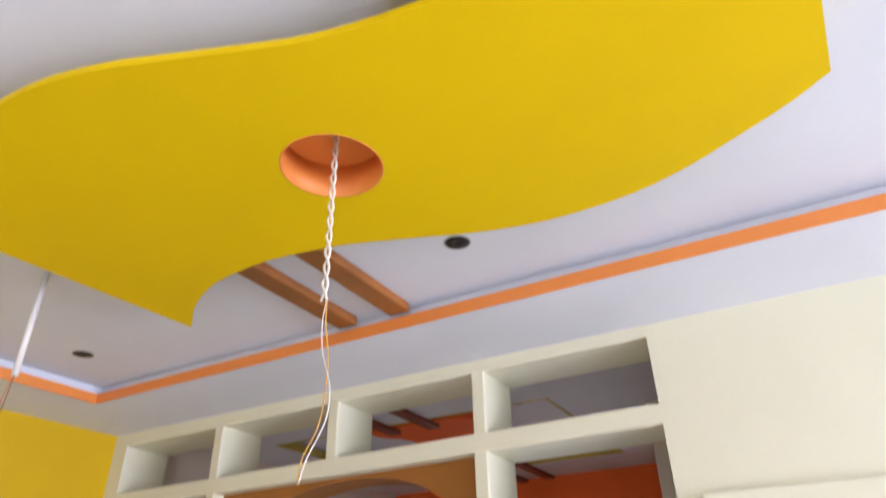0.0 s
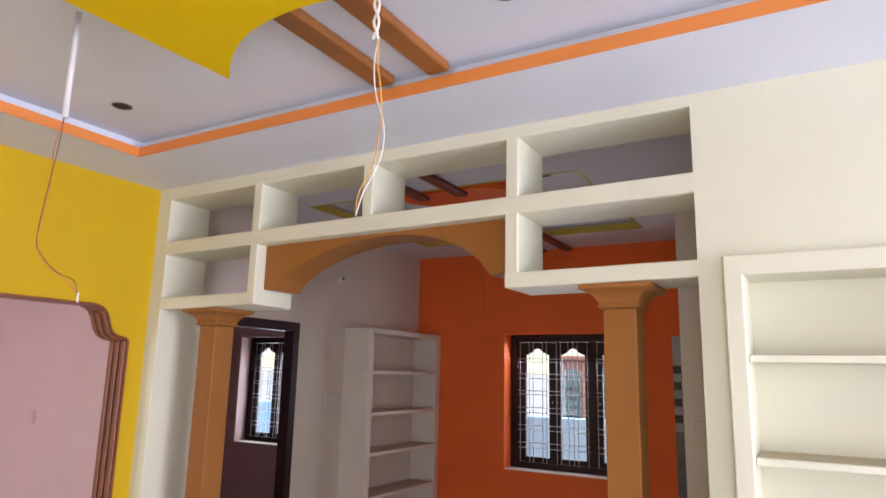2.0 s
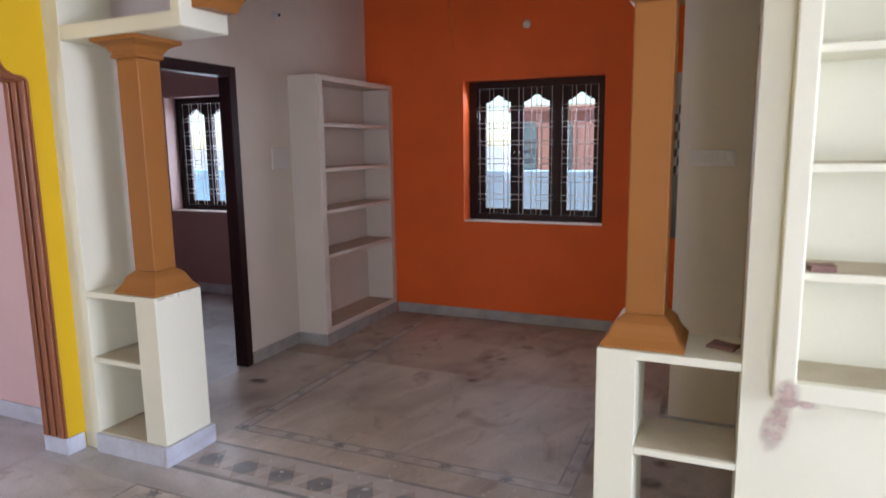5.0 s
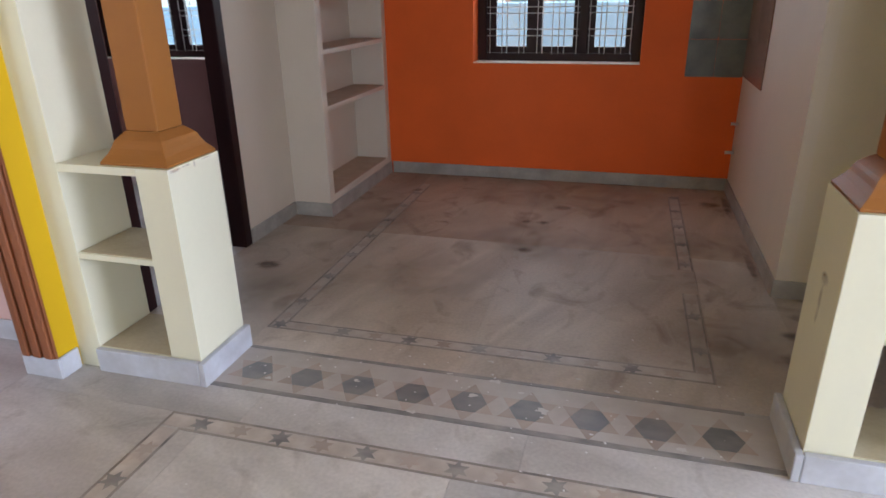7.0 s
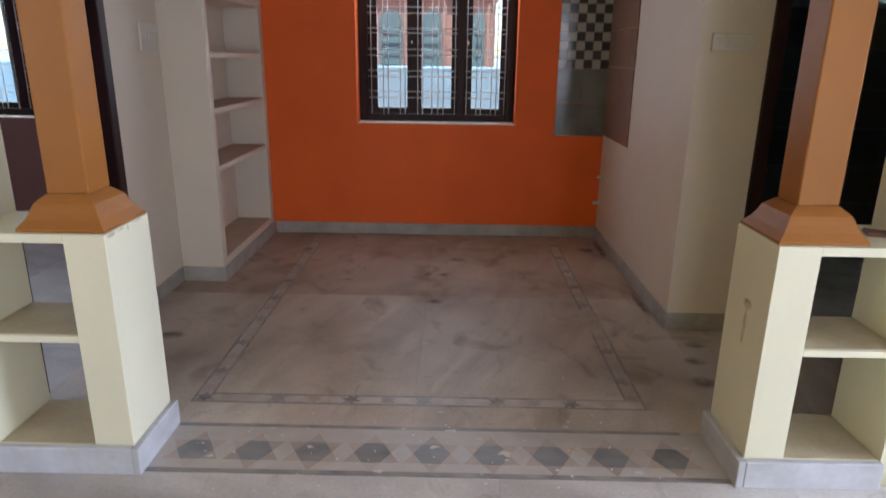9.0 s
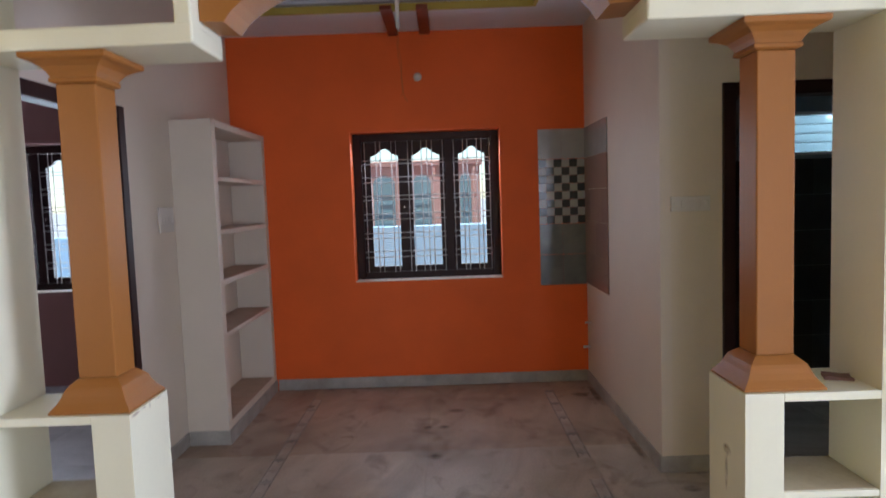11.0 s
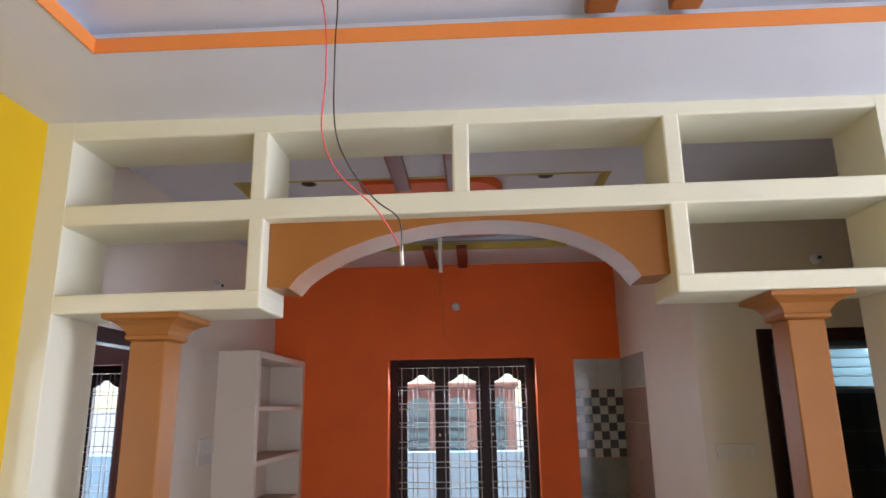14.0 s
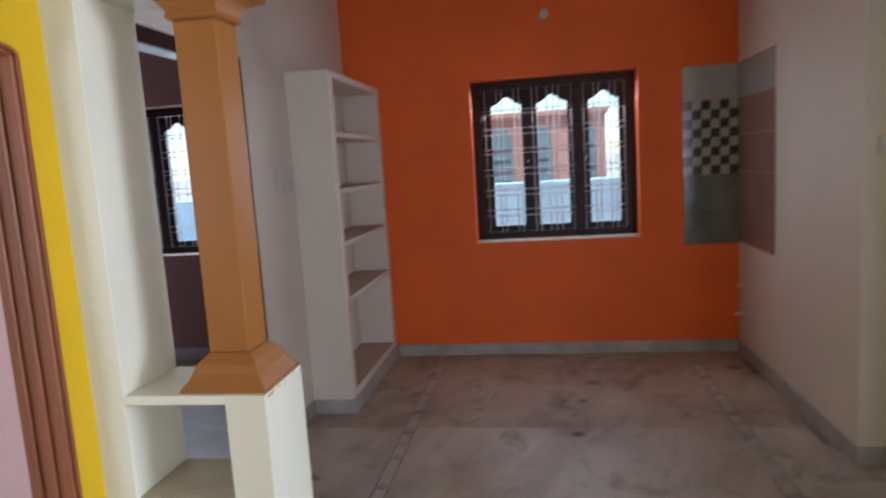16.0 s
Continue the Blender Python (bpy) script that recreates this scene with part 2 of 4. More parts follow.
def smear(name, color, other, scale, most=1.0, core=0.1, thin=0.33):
    """A mark whose edge frays into what lies under it."""
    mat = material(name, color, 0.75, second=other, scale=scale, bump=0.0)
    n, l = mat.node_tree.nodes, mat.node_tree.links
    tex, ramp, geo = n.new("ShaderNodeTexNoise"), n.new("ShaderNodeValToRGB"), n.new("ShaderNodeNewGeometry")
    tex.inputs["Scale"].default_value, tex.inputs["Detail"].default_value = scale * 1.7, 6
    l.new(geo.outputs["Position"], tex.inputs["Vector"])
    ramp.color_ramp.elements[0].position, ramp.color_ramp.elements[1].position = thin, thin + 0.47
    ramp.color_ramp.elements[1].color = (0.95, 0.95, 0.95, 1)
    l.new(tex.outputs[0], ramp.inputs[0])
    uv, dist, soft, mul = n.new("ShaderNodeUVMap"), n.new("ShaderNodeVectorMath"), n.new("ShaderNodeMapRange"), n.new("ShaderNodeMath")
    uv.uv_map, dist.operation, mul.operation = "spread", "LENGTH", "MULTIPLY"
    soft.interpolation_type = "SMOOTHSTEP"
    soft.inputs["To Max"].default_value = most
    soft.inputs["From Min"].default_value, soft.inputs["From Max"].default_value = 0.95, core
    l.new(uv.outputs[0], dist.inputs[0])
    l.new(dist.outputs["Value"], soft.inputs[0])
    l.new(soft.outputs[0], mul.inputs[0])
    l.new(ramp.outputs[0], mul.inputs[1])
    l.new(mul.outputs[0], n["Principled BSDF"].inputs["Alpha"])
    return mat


STAIN = smear("brown_pink_stain", (0.46, 0.30, 0.26), (0.56, 0.41, 0.36), 14, 0.72, 0.4, 0.16)
TAN_SMEAR = smear("tan_smear", (0.50, 0.21, 0.06), (0.58, 0.30, 0.12), 14)
GRIME_AND_DIMMING = smear("walked_in_grime", (0.27, 0.19, 0.125), (0.34, 0.25, 0.17), 2.2, 0.5)
OCHRE_STAIN = smear("ochre_stain", (0.46, 0.33, 0.17), (0.54, 0.42, 0.24), 14, 0.6, 0.4, 0.22)
DIRT_AND_STRIPS = smear("floor_dirt", (0.17, 0.115, 0.085), (0.24, 0.17, 0.13), 9, 0.62, 0.3, 0.25)
PLATE = material("switch_plate_plastic", (0.76, 0.73, 0.68), 0.25, bump=0.0, spots=0.03)
OLIVE = material("olive_yellow_paint", (0.50, 0.40, 0.07), 0.5, bump=0.05)
TERRACOTTA = material("terracotta_chip", (0.21, 0.115, 0.085), 0.8, spots=0.3, scale=25, bump=0.3)
BROWN_DUST = material("brown_dust", (0.52, 0.41, 0.31), 0.8, second=(0.44, 0.34, 0.25), scale=8, grain=0.1)
DUST = material("dusty_board", (0.52, 0.46, 0.32), 0.7, second=(0.42, 0.35, 0.23), scale=7, grain=0.1)


def thin_glass():
    mat = bpy.data.materials.new("window_glass")
    mat.use_nodes = True
    n, l = mat.node_tree.nodes, mat.node_tree.links
    n.remove(n["Principled BSDF"])
    clear, gloss, mix, fr = (n.new("ShaderNodeBsdfTransparent"), n.new("ShaderNodeBsdfGlossy"),
                             n.new("ShaderNodeMixShader"), n.new("ShaderNodeLayerWeight"))
    rise, part_of = n.new("ShaderNodeMath"), n.new("ShaderNodeMapRange")
    rise.operation, rise.inputs[1].default_value = "POWER", 5.0
    part_of.inputs["To Min"].default_value, part_of.inputs["To Max"].default_value = 0.04, 0.9
    fr.inputs["Blend"].default_value = 0.5
    l.new(fr.outputs["Facing"], rise.inputs[0])
    l.new(rise.outputs[0], part_of.inputs[0])
    clear.inputs[0].default_value = (0.94, 0.97, 0.98, 1)
    gloss.inputs["Roughness"].default_value = 0.02
    l.new(part_of.outputs[0], mix.inputs[0])
    l.new(clear.outputs[0], mix.inputs[1])
    l.new(gloss.outputs[0], mix.inputs[2])
    l.new(mix.outputs[0], n["Material Output"].inputs[0])
    return mat


GLASS = thin_glass()


def frosted():
    mat = bpy.data.materials.new("frosted_glass")
    mat.use_nodes = True
    n, l = mat.node_tree.nodes, mat.node_tree.links
    tl = n.new("ShaderNodeBsdfTranslucent")
    tl.inputs[0].default_value = (0.17, 0.21, 0.23, 1)
    mix = n.new("ShaderNodeMixShader")
    mix.inputs[0].default_value = 0.75
    n["Principled BSDF"].inputs["Base Color"].default_value = (0.3, 0.36, 0.38, 1)
    n["Principled BSDF"].inputs["Roughness"].default_value = 0.25
    l.new(n["Principled BSDF"].outputs[0], mix.inputs[1])
    l.new(tl.outputs[0], mix.inputs[2])
    l.new(mix.outputs[0], n["Material Output"].inputs[0])
    return mat


FROSTED = frosted()


# ---- building blocks ----
def bx(bm, x0, x1, y0, y1, z0, z1):
    """Adds a box to a bmesh."""
    v = [bm.verts.new((x, y, z)) for z in (z0, z1) for y in (y0, y1) for x in (x0, x1)]
    for f in ((0, 2, 3, 1), (4, 5, 7, 6), (0, 1, 5, 4), (1, 3, 7, 5), (3, 2, 6, 7), (2, 0, 4, 6)):
        bm.faces.new([v[i] for i in f])
    return v


def boxes(*bs):
    bm = bmesh.new()
    for b in bs:
        bx(bm, *b)
    return bm


def soften(bm, width=0.006, segments=2):
    bmesh.ops.remove_doubles(bm, verts=bm.verts, dist=1e-5)
    edges = [e for e in bm.edges if len(e.link_faces) == 2 and e.calc_face_angle(0) > 0.6]
    bmesh.ops.bevel(bm, geom=edges, offset=width, segments=segments, affect="EDGES", profile=0.5)
    return bm


def rounded(b, width=0.006, segments=2):
    return soften(boxes(b), width, segments)


def prism(outline, lo, hi, axis="z", hole=None):
    """A plate from a plan outline (counter-clockwise), between lo and hi along an axis."""
    bm = bmesh.new()

    def at(p, h):
        return {"z": (p[0], p[1], h), "y": (p[0], h, p[1]), "x": (h, p[0], p[1])}[axis]

    rings = []
    for loop in ([outline] + ([hole] if hole else [])):
        a = [bm.verts.new(at(p, lo)) for p in loop]
        b = [bm.verts.new(at(p, hi)) for p in loop]
        for i in range(len(loop)):
            j = (i + 1) % len(loop)
            bm.faces.new((a[i], a[j], b[j], b[i]))
        rings.append((a, b))
    if hole:
        for side in (0, 1):
            es = []
            for r in rings:
                vs = r[side]
                es += [bm.edges.get((vs[i], vs[(i + 1) % len(vs)])) for i in range(len(vs))]
            bmesh.ops.triangle_fill(bm, edges=es, use_beauty=True)
    else:
        bm.faces.new(rings[0][0])
        bm.faces.new(rings[0][1])
    bmesh.ops.recalc_face_normals(bm, faces=bm.faces)
    return bm


def tube(path, r, n=8):
    """A round rod or wire along a path."""
    bm = bmesh.new()
    pts = [Vector(p) for p in path]
    rings = []
    for i, p in enumerate(pts):
        d = (pts[min(i + 1, len(pts) - 1)] - pts[max(i - 1, 0)]).normalized()
        u = d.cross(Vector((0.3, 1, 0.2))).normalized()
        w = d.cross(u)
        rings.append([bm.verts.new(p + r * (math.cos(2 * math.pi * k / n) * u + math.sin(2 * math.pi * k / n) * w)) for k in range(n)])
    for a, b in zip(rings, rings[1:]):
        for k in range(n):
            f = bm.faces.new((a[k], a[(k + 1) % n], b[(k + 1) % n], b[k]))
            f.smooth = True
    bm.faces.new(rings[0])
    bm.faces.new(rings[-1])
    bmesh.ops.recalc_face_normals(bm, faces=bm.faces)
    return bm


def smooth_path(points, steps=6):
    """A Catmull-Rom line through points of any dimension."""
    p = [Vector(q) for q in points]
    p = [2 * p[0] - p[1]] + p + [2 * p[-1] - p[-2]]
    out = []
    for i in range(1, len(p) - 2):
        for s in range(steps):
            t = s / steps
            out.append(0.5 * (2 * p[i] + (p[i + 1] - p[i - 1]) * t + (2 * p[i - 1] - 5 * p[i] + 4 * p[i + 1] - p[i + 2]) * t * t
                              + (3 * p[i] - p[i - 1] - 3 * p[i + 1] + p[i + 2]) * t ** 3))
    out.append(p[-2])
    return out


def lathe(profile, n=24, at=(0, 0, 0), axis="z"):
    """A turned shape from (radius, height) pairs."""
    bm = bmesh.new()
    rings = []
    for r, h in profile:
        ring = []
        for k in range(n):
            a = 2 * math.pi * k / n
            c, s = r * math.cos(a), r * math.sin(a)
            q = {"z": (c, s, h), "y": (c, h, s), "x": (h, c, s)}[axis]
            ring.append(bm.verts.new(Vector(q) + Vector(at)))
        rings.append(ring)
    for a, b in zip(rings, rings[1:]):
        for k in range(n):
            f = bm.faces.new((a[k], a[(k + 1) % n], b[(k + 1) % n], b[k]))
            f.smooth = True
    bm.faces.new(rings[0])
    bm.faces.new(rings[-1])
    bmesh.ops.remove_doubles(bm, verts=bm.verts, dist=1e-6)
    bmesh.ops.recalc_face_normals(bm, faces=bm.faces)
    return bm


def mesh_of(name, bm, mat):
    me = bpy.data.meshes.new(name)
    bm.to_mesh(me)
    bm.free()
    me.materials.append(mat)
    return me


def part(name, bm, mat, parent, label=""):
    ob = new(name, mesh_of(name, bm, mat))
    ob.parent = parent
    if parent is not None:
        ob.matrix_parent_inverse = parent.matrix_basis.inverted()
    return tagged(ob, label)


def solid(name, bm, mat, label, category, kind="", group=""):
    return tagged(new(name, mesh_of(name, bm, mat)), label, category, group, kind)


def empty(name, at, label, category, kind="", group=""):
    ob = new(name)
    ob.location = at
    ob.empty_display_size = 0.1
    bpy.context.view_layer.update()
    return tagged(ob, label, category, group, kind)


def wall_with_hole(axis, lo, hi, a0, a1, z0, z1, holes):
    """Boxes of a wall between lo and hi on one axis, running a0..a1, with holes (b0, b1, h0, h1)."""
    out, cur = [], a0
    for b0, b1, h0, h1 in sorted(holes):
        out.append((cur, b0, z0, z1))
        if h0 > z0:
            out.append((b0, b1, z0, h0))
        if h1 < z1:
            out.append((b0, b1, h1, z1))
        cur = b1
    out.append((cur, a1, z0, z1))
    bm = bmesh.new()
    for p0, p1, q0, q1 in out:
        if p1 - p0 > 1e-4:
            if axis == "y":
                bx(bm, p0, p1, lo, hi, q0, q1)
            else:
                bx(bm, lo, hi, p0, p1, q0, q1)
    return bm

# ---- the setting ----
EX = 7.4            # inner face of the unseen east wall, set far out to even the window light
TOP = 3.06          # upper side of the walls
PD = 0.302          # depth of the partition
SOFFIT, TRAY = 2.857, 2.957     # living room ceiling: border and raised field
DSOFFIT, DTRAY = 2.935, 3.03    # dining room ceiling


def structure(name, bm, mat, label, category):
    return solid(name, bm, mat, label, category, "structure")


structure("ground", boxes((-2500, 2500, -2500, 2500, -0.6, -0.45)), EARTH, "dry light brown earth around the house", "ground")
structure("foundation", boxes((-4.9, 7.65, -5.75, 3.43, -0.46, -0.03)), CONCRETE, "grey concrete plinth under the house", "foundation")
structure("roof", boxes((-5.3, 8.1, -6.2, 3.62, TOP + 0.01, TOP + 0.16)), CONCRETE, "flat concrete roof slab over the rooms", "roof")

# partition line, solid stretch to the east with the niche cut into it
NX0, NX1 = 1.79, 2.95
wall_n = prism([(1.637, 0), (EX, 0), (EX, TOP), (1.637, TOP)], 0, 0.25, "y", [(NX0, 0.80), (NX1, 0.80), (NX1, 2.137), (NX0, 2.137)])
bx(wall_n, 1.637, EX, 0.2501, 0.302, 0, TOP)
structure("wall_north", wall_n, CREAM, "smooth cream painted living room wall with recessed shelves", "wall")
HALF = [(-0.107, 1.90), (-0.112, 1.916), (-0.135, 1.930), (-0.178, 1.938), (-0.214, 1.960), (-0.236, 2.005), (-0.252, 2.052), (-0.286, 2.090), (-0.338, 2.110)]
CURVE = [(p.x, p.y) for p in smooth_path(HALF, 3)]
OPENING = [(-0.107, 0.0)] + CURVE + [(-1.377 - y, z) for y, z in CURVE[::-1]] + [(-1.27, 0.0)]


def arched_wall(y0, y1):
    return [(y0, 0.0)] + OPENING[::-1] + [(y1, 0.0), (y1, TOP), (y0, TOP)]


structure("wall_west", prism(arched_wall(-5.5, 0.0), -1.605, -1.53, "x"), YELLOW, "bright yellow painted wall with an arched opening", "wall")
structure("wall_west_inner", prism(arched_wall(-4.3, 0.1), -1.68, -1.605, "x"), PINK, "pale pink painted face of the arched wall", "wall")
structure("wall_pink_room", boxes((-4.6, -1.68, 0.10, 0.16, 0, TOP)), PINK, "pale pink painted wall of the next room", "wall")
structure("wall_bedroom_south", boxes((-4.6, -1.69, 0.16, 0.22, 0, TOP)), MAUVE, "dark mauve painted bedroom wall", "wall")
structure("wall_far_west", boxes((-4.75, -4.6, -4.45, 3.43, 0, TOP)), PINK, "pink painted end wall", "wall")
structure("wall_south", wall_with_hole("y", -5.65, -5.5, -1.605, EX, 0, TOP, [(2.2, 3.8, 0, 2.4)]),
          CREAM, "unseen cream wall with an assumed opening for daylight", "wall")
structure("wall_pink_south", wall_with_hole("y", -4.45, -4.3, -4.6, -1.68, 0, TOP, [(-4.1, -2.5, 0.8, 2.2)]), PINK, "pink painted wall with a window opening", "wall")
structure("wall_bath_east", boxes((4.0, 4.15, 0.302, 3.43, 0, TOP)), BATH_WALL, "grey-blue bathroom end wall", "wall")
structure("wall_east", wall_with_hole("x", EX, EX + 0.15, -5.65, 0.302, 0, TOP, [(-2.75, -0.45, 0.5, 2.5)]),
          CREAM, "unseen cream wall, set far back, with an assumed window opening", "wall")
# dining room
DX0, DX1, OY = -1.58, 1.33, 3.193
structure("wall_dining_west", wall_with_hole("x", -1.66, DX0, PD + 0.001, OY, 0, TOP, [(0.45, 1.40, 0, 2.13)]), OFFWHITE,
          "off-white painted dining room wall with a door", "wall")
structure("wall_bedroom_east", wall_with_hole("x", -1.69, -1.66, 0.22, OY, 0, TOP, [(0.45, 1.40, 0, 2.13)]), MAUVE,
          "mauve painted bedroom wall with a door", "wall")
WX0, WX1, WZ0, WZ1 = -0.603, 0.632, 0.897, 2.137
structure("wall_orange", wall_with_hole("y", OY, 3.43, -1.66, 1.39, 0, TOP, [(WX0, WX1, WZ0, WZ1)]), ORANGE,
          "deep orange painted wall around a barred window", "wall")
BSH = -3.53
structure("wall_bedroom_north", wall_with_hole("y", OY, 3.43, -4.6, -1.66, 0, TOP, [(WX0 + BSH, WX1 + BSH, WZ0, WZ1)]), MAUVE,
          "dark mauve painted bedroom wall around a barred window", "wall")
structure("wall_dining_east", boxes((DX1, 1.39, 1.345, OY, 0, TOP)), OFFWHITE, "off-white painted dining room wall", "wall")
structure("wall_passage", wall_with_hole("y", 1.345, 1.42, 1.39, 2.75, 0, TOP, [(1.668, 2.52, 0, 2.135)]), PASSAGE,
          "cream painted wall with a dark door frame", "wall")
structure("wall_bath_south", wall_with_hole("y", 1.42, 1.47, 1.45, 4.0, 0, TOP, [(1.668, 2.52, 0, 2.135)]), BATH_WALL, "grey-blue bathroom wall", "wall")
structure("wall_passage_end", boxes((2.75, 2.87, 0.31, 1.42, 0, TOP)), OFFWHITE, "off-white painted end wall", "wall")
structure("wall_bath_west", boxes((1.39, 1.45, 1.42, OY, 0, TOP)), BATH_WALL, "grey-blue bathroom wall", "wall")
structure("wall_bath_north", wall_with_hole("y", 3.30, 3.43, 1.39, 4.0, 0, TOP, [(3.0, 3.62, 1.83, 2.19)]), BATH_WALL,
          "grey-blue bathroom wall with a louvred ventilator", "wall")

# ceilings
TX0, TX1, TY0, TY1 = -1.058, 3.45, -3.75, -0.492
LX, LY = EX, -5.5
LIP, COVE = SOFFIT + 0.047, 0.05


def ring_boxes(x0, x1, y0, y1, grow, z0, z1):
    """Four boxes between the room's walls and a field grown on all sides."""
    a, b, c, d = x0 - grow, x1 + grow, y0 - grow, y1 + grow
    return [(-1.53, LX, d, 0.0, z0, z1), (-1.53, LX, LY, c, z0, z1), (-1.53, a, c, d, z0, z1), (b, LX, c, d, z0, z1)]


structure("ceiling", boxes(*ring_boxes(TX0, TX1, TY0, TY1, 0.0, SOFFIT, LIP), *ring_boxes(TX0, TX1, TY0, TY1, COVE, LIP, TOP),
                           (TX0 - COVE, TX1 + COVE, TY0 - COVE, TY1 + COVE, TRAY, TOP)), WHITE,
          "white plaster ceiling with a raised middle field", "ceiling")
UX0, UX1, UY0, UY1 = -1.15, 0.87, 0.95, 2.62
structure("ceiling_dining", boxes((DX0, 2.75, 0.31, UY0, DSOFFIT, TOP), (DX0, 2.75, UY1, OY, DSOFFIT, TOP), (DX0, UX0, UY0, UY1, DSOFFIT, TOP),
                                  (UX1, 2.75, UY0, UY1, DSOFFIT, TOP), (UX0, UX1, UY0, UY1, DTRAY, TOP)), WHITE,
          "white plaster dining room ceiling with a raised field", "ceiling")
structure("ceiling_west", boxes((-4.6, -1.68, -4.3, 0.1, 2.95, TOP), (-4.6, -1.74, 0.22, OY, 2.95, TOP)), WHITE, "plain white bedroom ceilings", "ceiling")
structure("ceiling_bath", boxes((1.45, 4.0, 1.47, 3.3, 2.7, 2.8)), BATH_WALL, "plain grey bathroom ceiling", "ceiling")


def tray_trim(name, x0, x1, y0, y1, z0, z1, mat, label, w=0.012):
    """A painted band round the edge of a raised ceiling field, four strips."""
    bm = boxes((x0, x1, y0, y0 + w, z0, z1), (x0, x1, y1 - w, y1, z0, z1), (x0, x0 + w, y0 + w, y1 - w, z0, z1), (x1 - w, x1, y0 + w, y1 - w, z0, z1))
    return structure(name, bm, mat, label, "trim")


tray_trim("trim", TX0 + 0.001, TX1 - 0.001, TY0 + 0.001, TY1 - 0.001, SOFFIT - 0.002, SOFFIT + 0.049, APRICOT, "apricot orange band round the raised ceiling", 0.004)
tray_trim("trim_dining", UX0 + 0.001, UX1 - 0.001, UY0 + 0.001, UY1 - 0.001, DSOFFIT - 0.003, DSOFFIT + 0.05, OLIVE, "olive yellow band round the raised ceiling", 0.02)
tray_trim("trim_dining_upper", UX0 + 0.001, UX1 - 0.001, UY0 + 0.001, UY1 - 0.001, DSOFFIT + 0.058, DSOFFIT + 0.07, CONCRETE, "thin grey moulding in the raised ceiling", 0.012)


def skirting(name, *bs, mat=SKIRT):
    return structure(name, soften(boxes(*bs), 0.003, 1), mat, "grey-white marble skirting along the wall foot", "baseboard")


SH = 0.092
skirting("baseboard_living", (1.68, EX, -0.013, -0.001, 0, SH))
skirting("baseboard_west", (-1.529, -1.517, -0.107, -0.014, 0, SH), (-1.70, -1.517, -0.119, -0.1075, 0, SH), (-1.529, -1.517, -5.5, -1.28, 0, SH))
skirting("baseboard_pink", (-4.6, -1.69, 0.087, 0.099, 0, 0.10))
skirting("baseboard_orange", (-1.29, 1.329, OY - 0.014, OY - 0.002, 0, SH), mat=DINING_SKIRT)
skirting("baseboard_dining_west", (DX0 + 0.001, DX0 + 0.013, 1.402, 1.975, 0, SH), (DX0 + 0.001, DX0 + 0.013, 0.315, 0.448, 0, SH), mat=DINING_SKIRT)
skirting("baseboard_dining_east", (DX1 - 0.013, DX1 - 0.001, 1.332, OY - 0.016, 0, SH), mat=DINING_SKIRT)
skirting("baseboard_passage", (DX1 - 0.013, 1.666, 1.331, 1.3435, 0, SH), mat=DINING_SKIRT)
skirting("baseboard_bedroom", (-4.6, -1.75, OY - 0.014, OY - 0.002, 0, 0.10))


# ---- the open partition with its cells and arch ----
def tilt(bm, k=0.0085, x0=0.1):
    for v in bm.verts:
        v.co.z += k * (v.co.x - x0)
    return bm



partition = empty("partition", (0.1, 0.155, 0), "cream painted open partition with square cells over an arch", "partition")


def cream(name, *b, r=0.008):
    return part(name, tilt(rounded(b, r)), CREAM, partition)


part("end_post", rounded((-1.66, -1.42, 0, PD, 0, TOP), 0.002), CREAM, partition)
cream("header", -1.44, 1.66, 0.001, PD - 0.001, 2.795, TOP)
cream("beam", -1.44, 1.66, 0.001, PD - 0.001, 2.448, 2.53)
for x0, x1 in ((-0.707, -0.645), (0.06, 0.124), (0.852, 0.915)):
    cream("post", x0, x1, 0.002, PD - 0.002, 2.5215, 2.8035)
cream("ledge", -1.44, -0.6465, 0.001, PD - 0.001, 2.113, 2.184)
cream("ledge", 0.8475, 1.66, 0.001, PD - 0.001, 2.123, 2.190)
cream("post", -0.707, -0.6475, 0.002, PD - 0.002, 2.1755, 2.4565)
cream("post", 0.8485, 0.913, 0.002, PD - 0.002, 2.1815, 2.4565)
arch = [(-0.645, 2.452), (-0.645, 2.195), (-0.565, 2.190)]
for i in range(1, 48):
    u = -1 + 2 * i / 48
    h = (1 - abs(u - 0.1 * (1 - u * u)) ** 2.15) ** 0.70
    arch.append((0.09 + 0.65 * u, 2.193 + 0.005 * (u + 1) + 0.233 * h))
arch += [(0.745, 2.203), (0.852, 2.211), (0.852, 2.458)]
part("arch_panel", prism(arch, 0.07, 0.27, "y"), TAN, partition, "tan glossy painted arch panel")


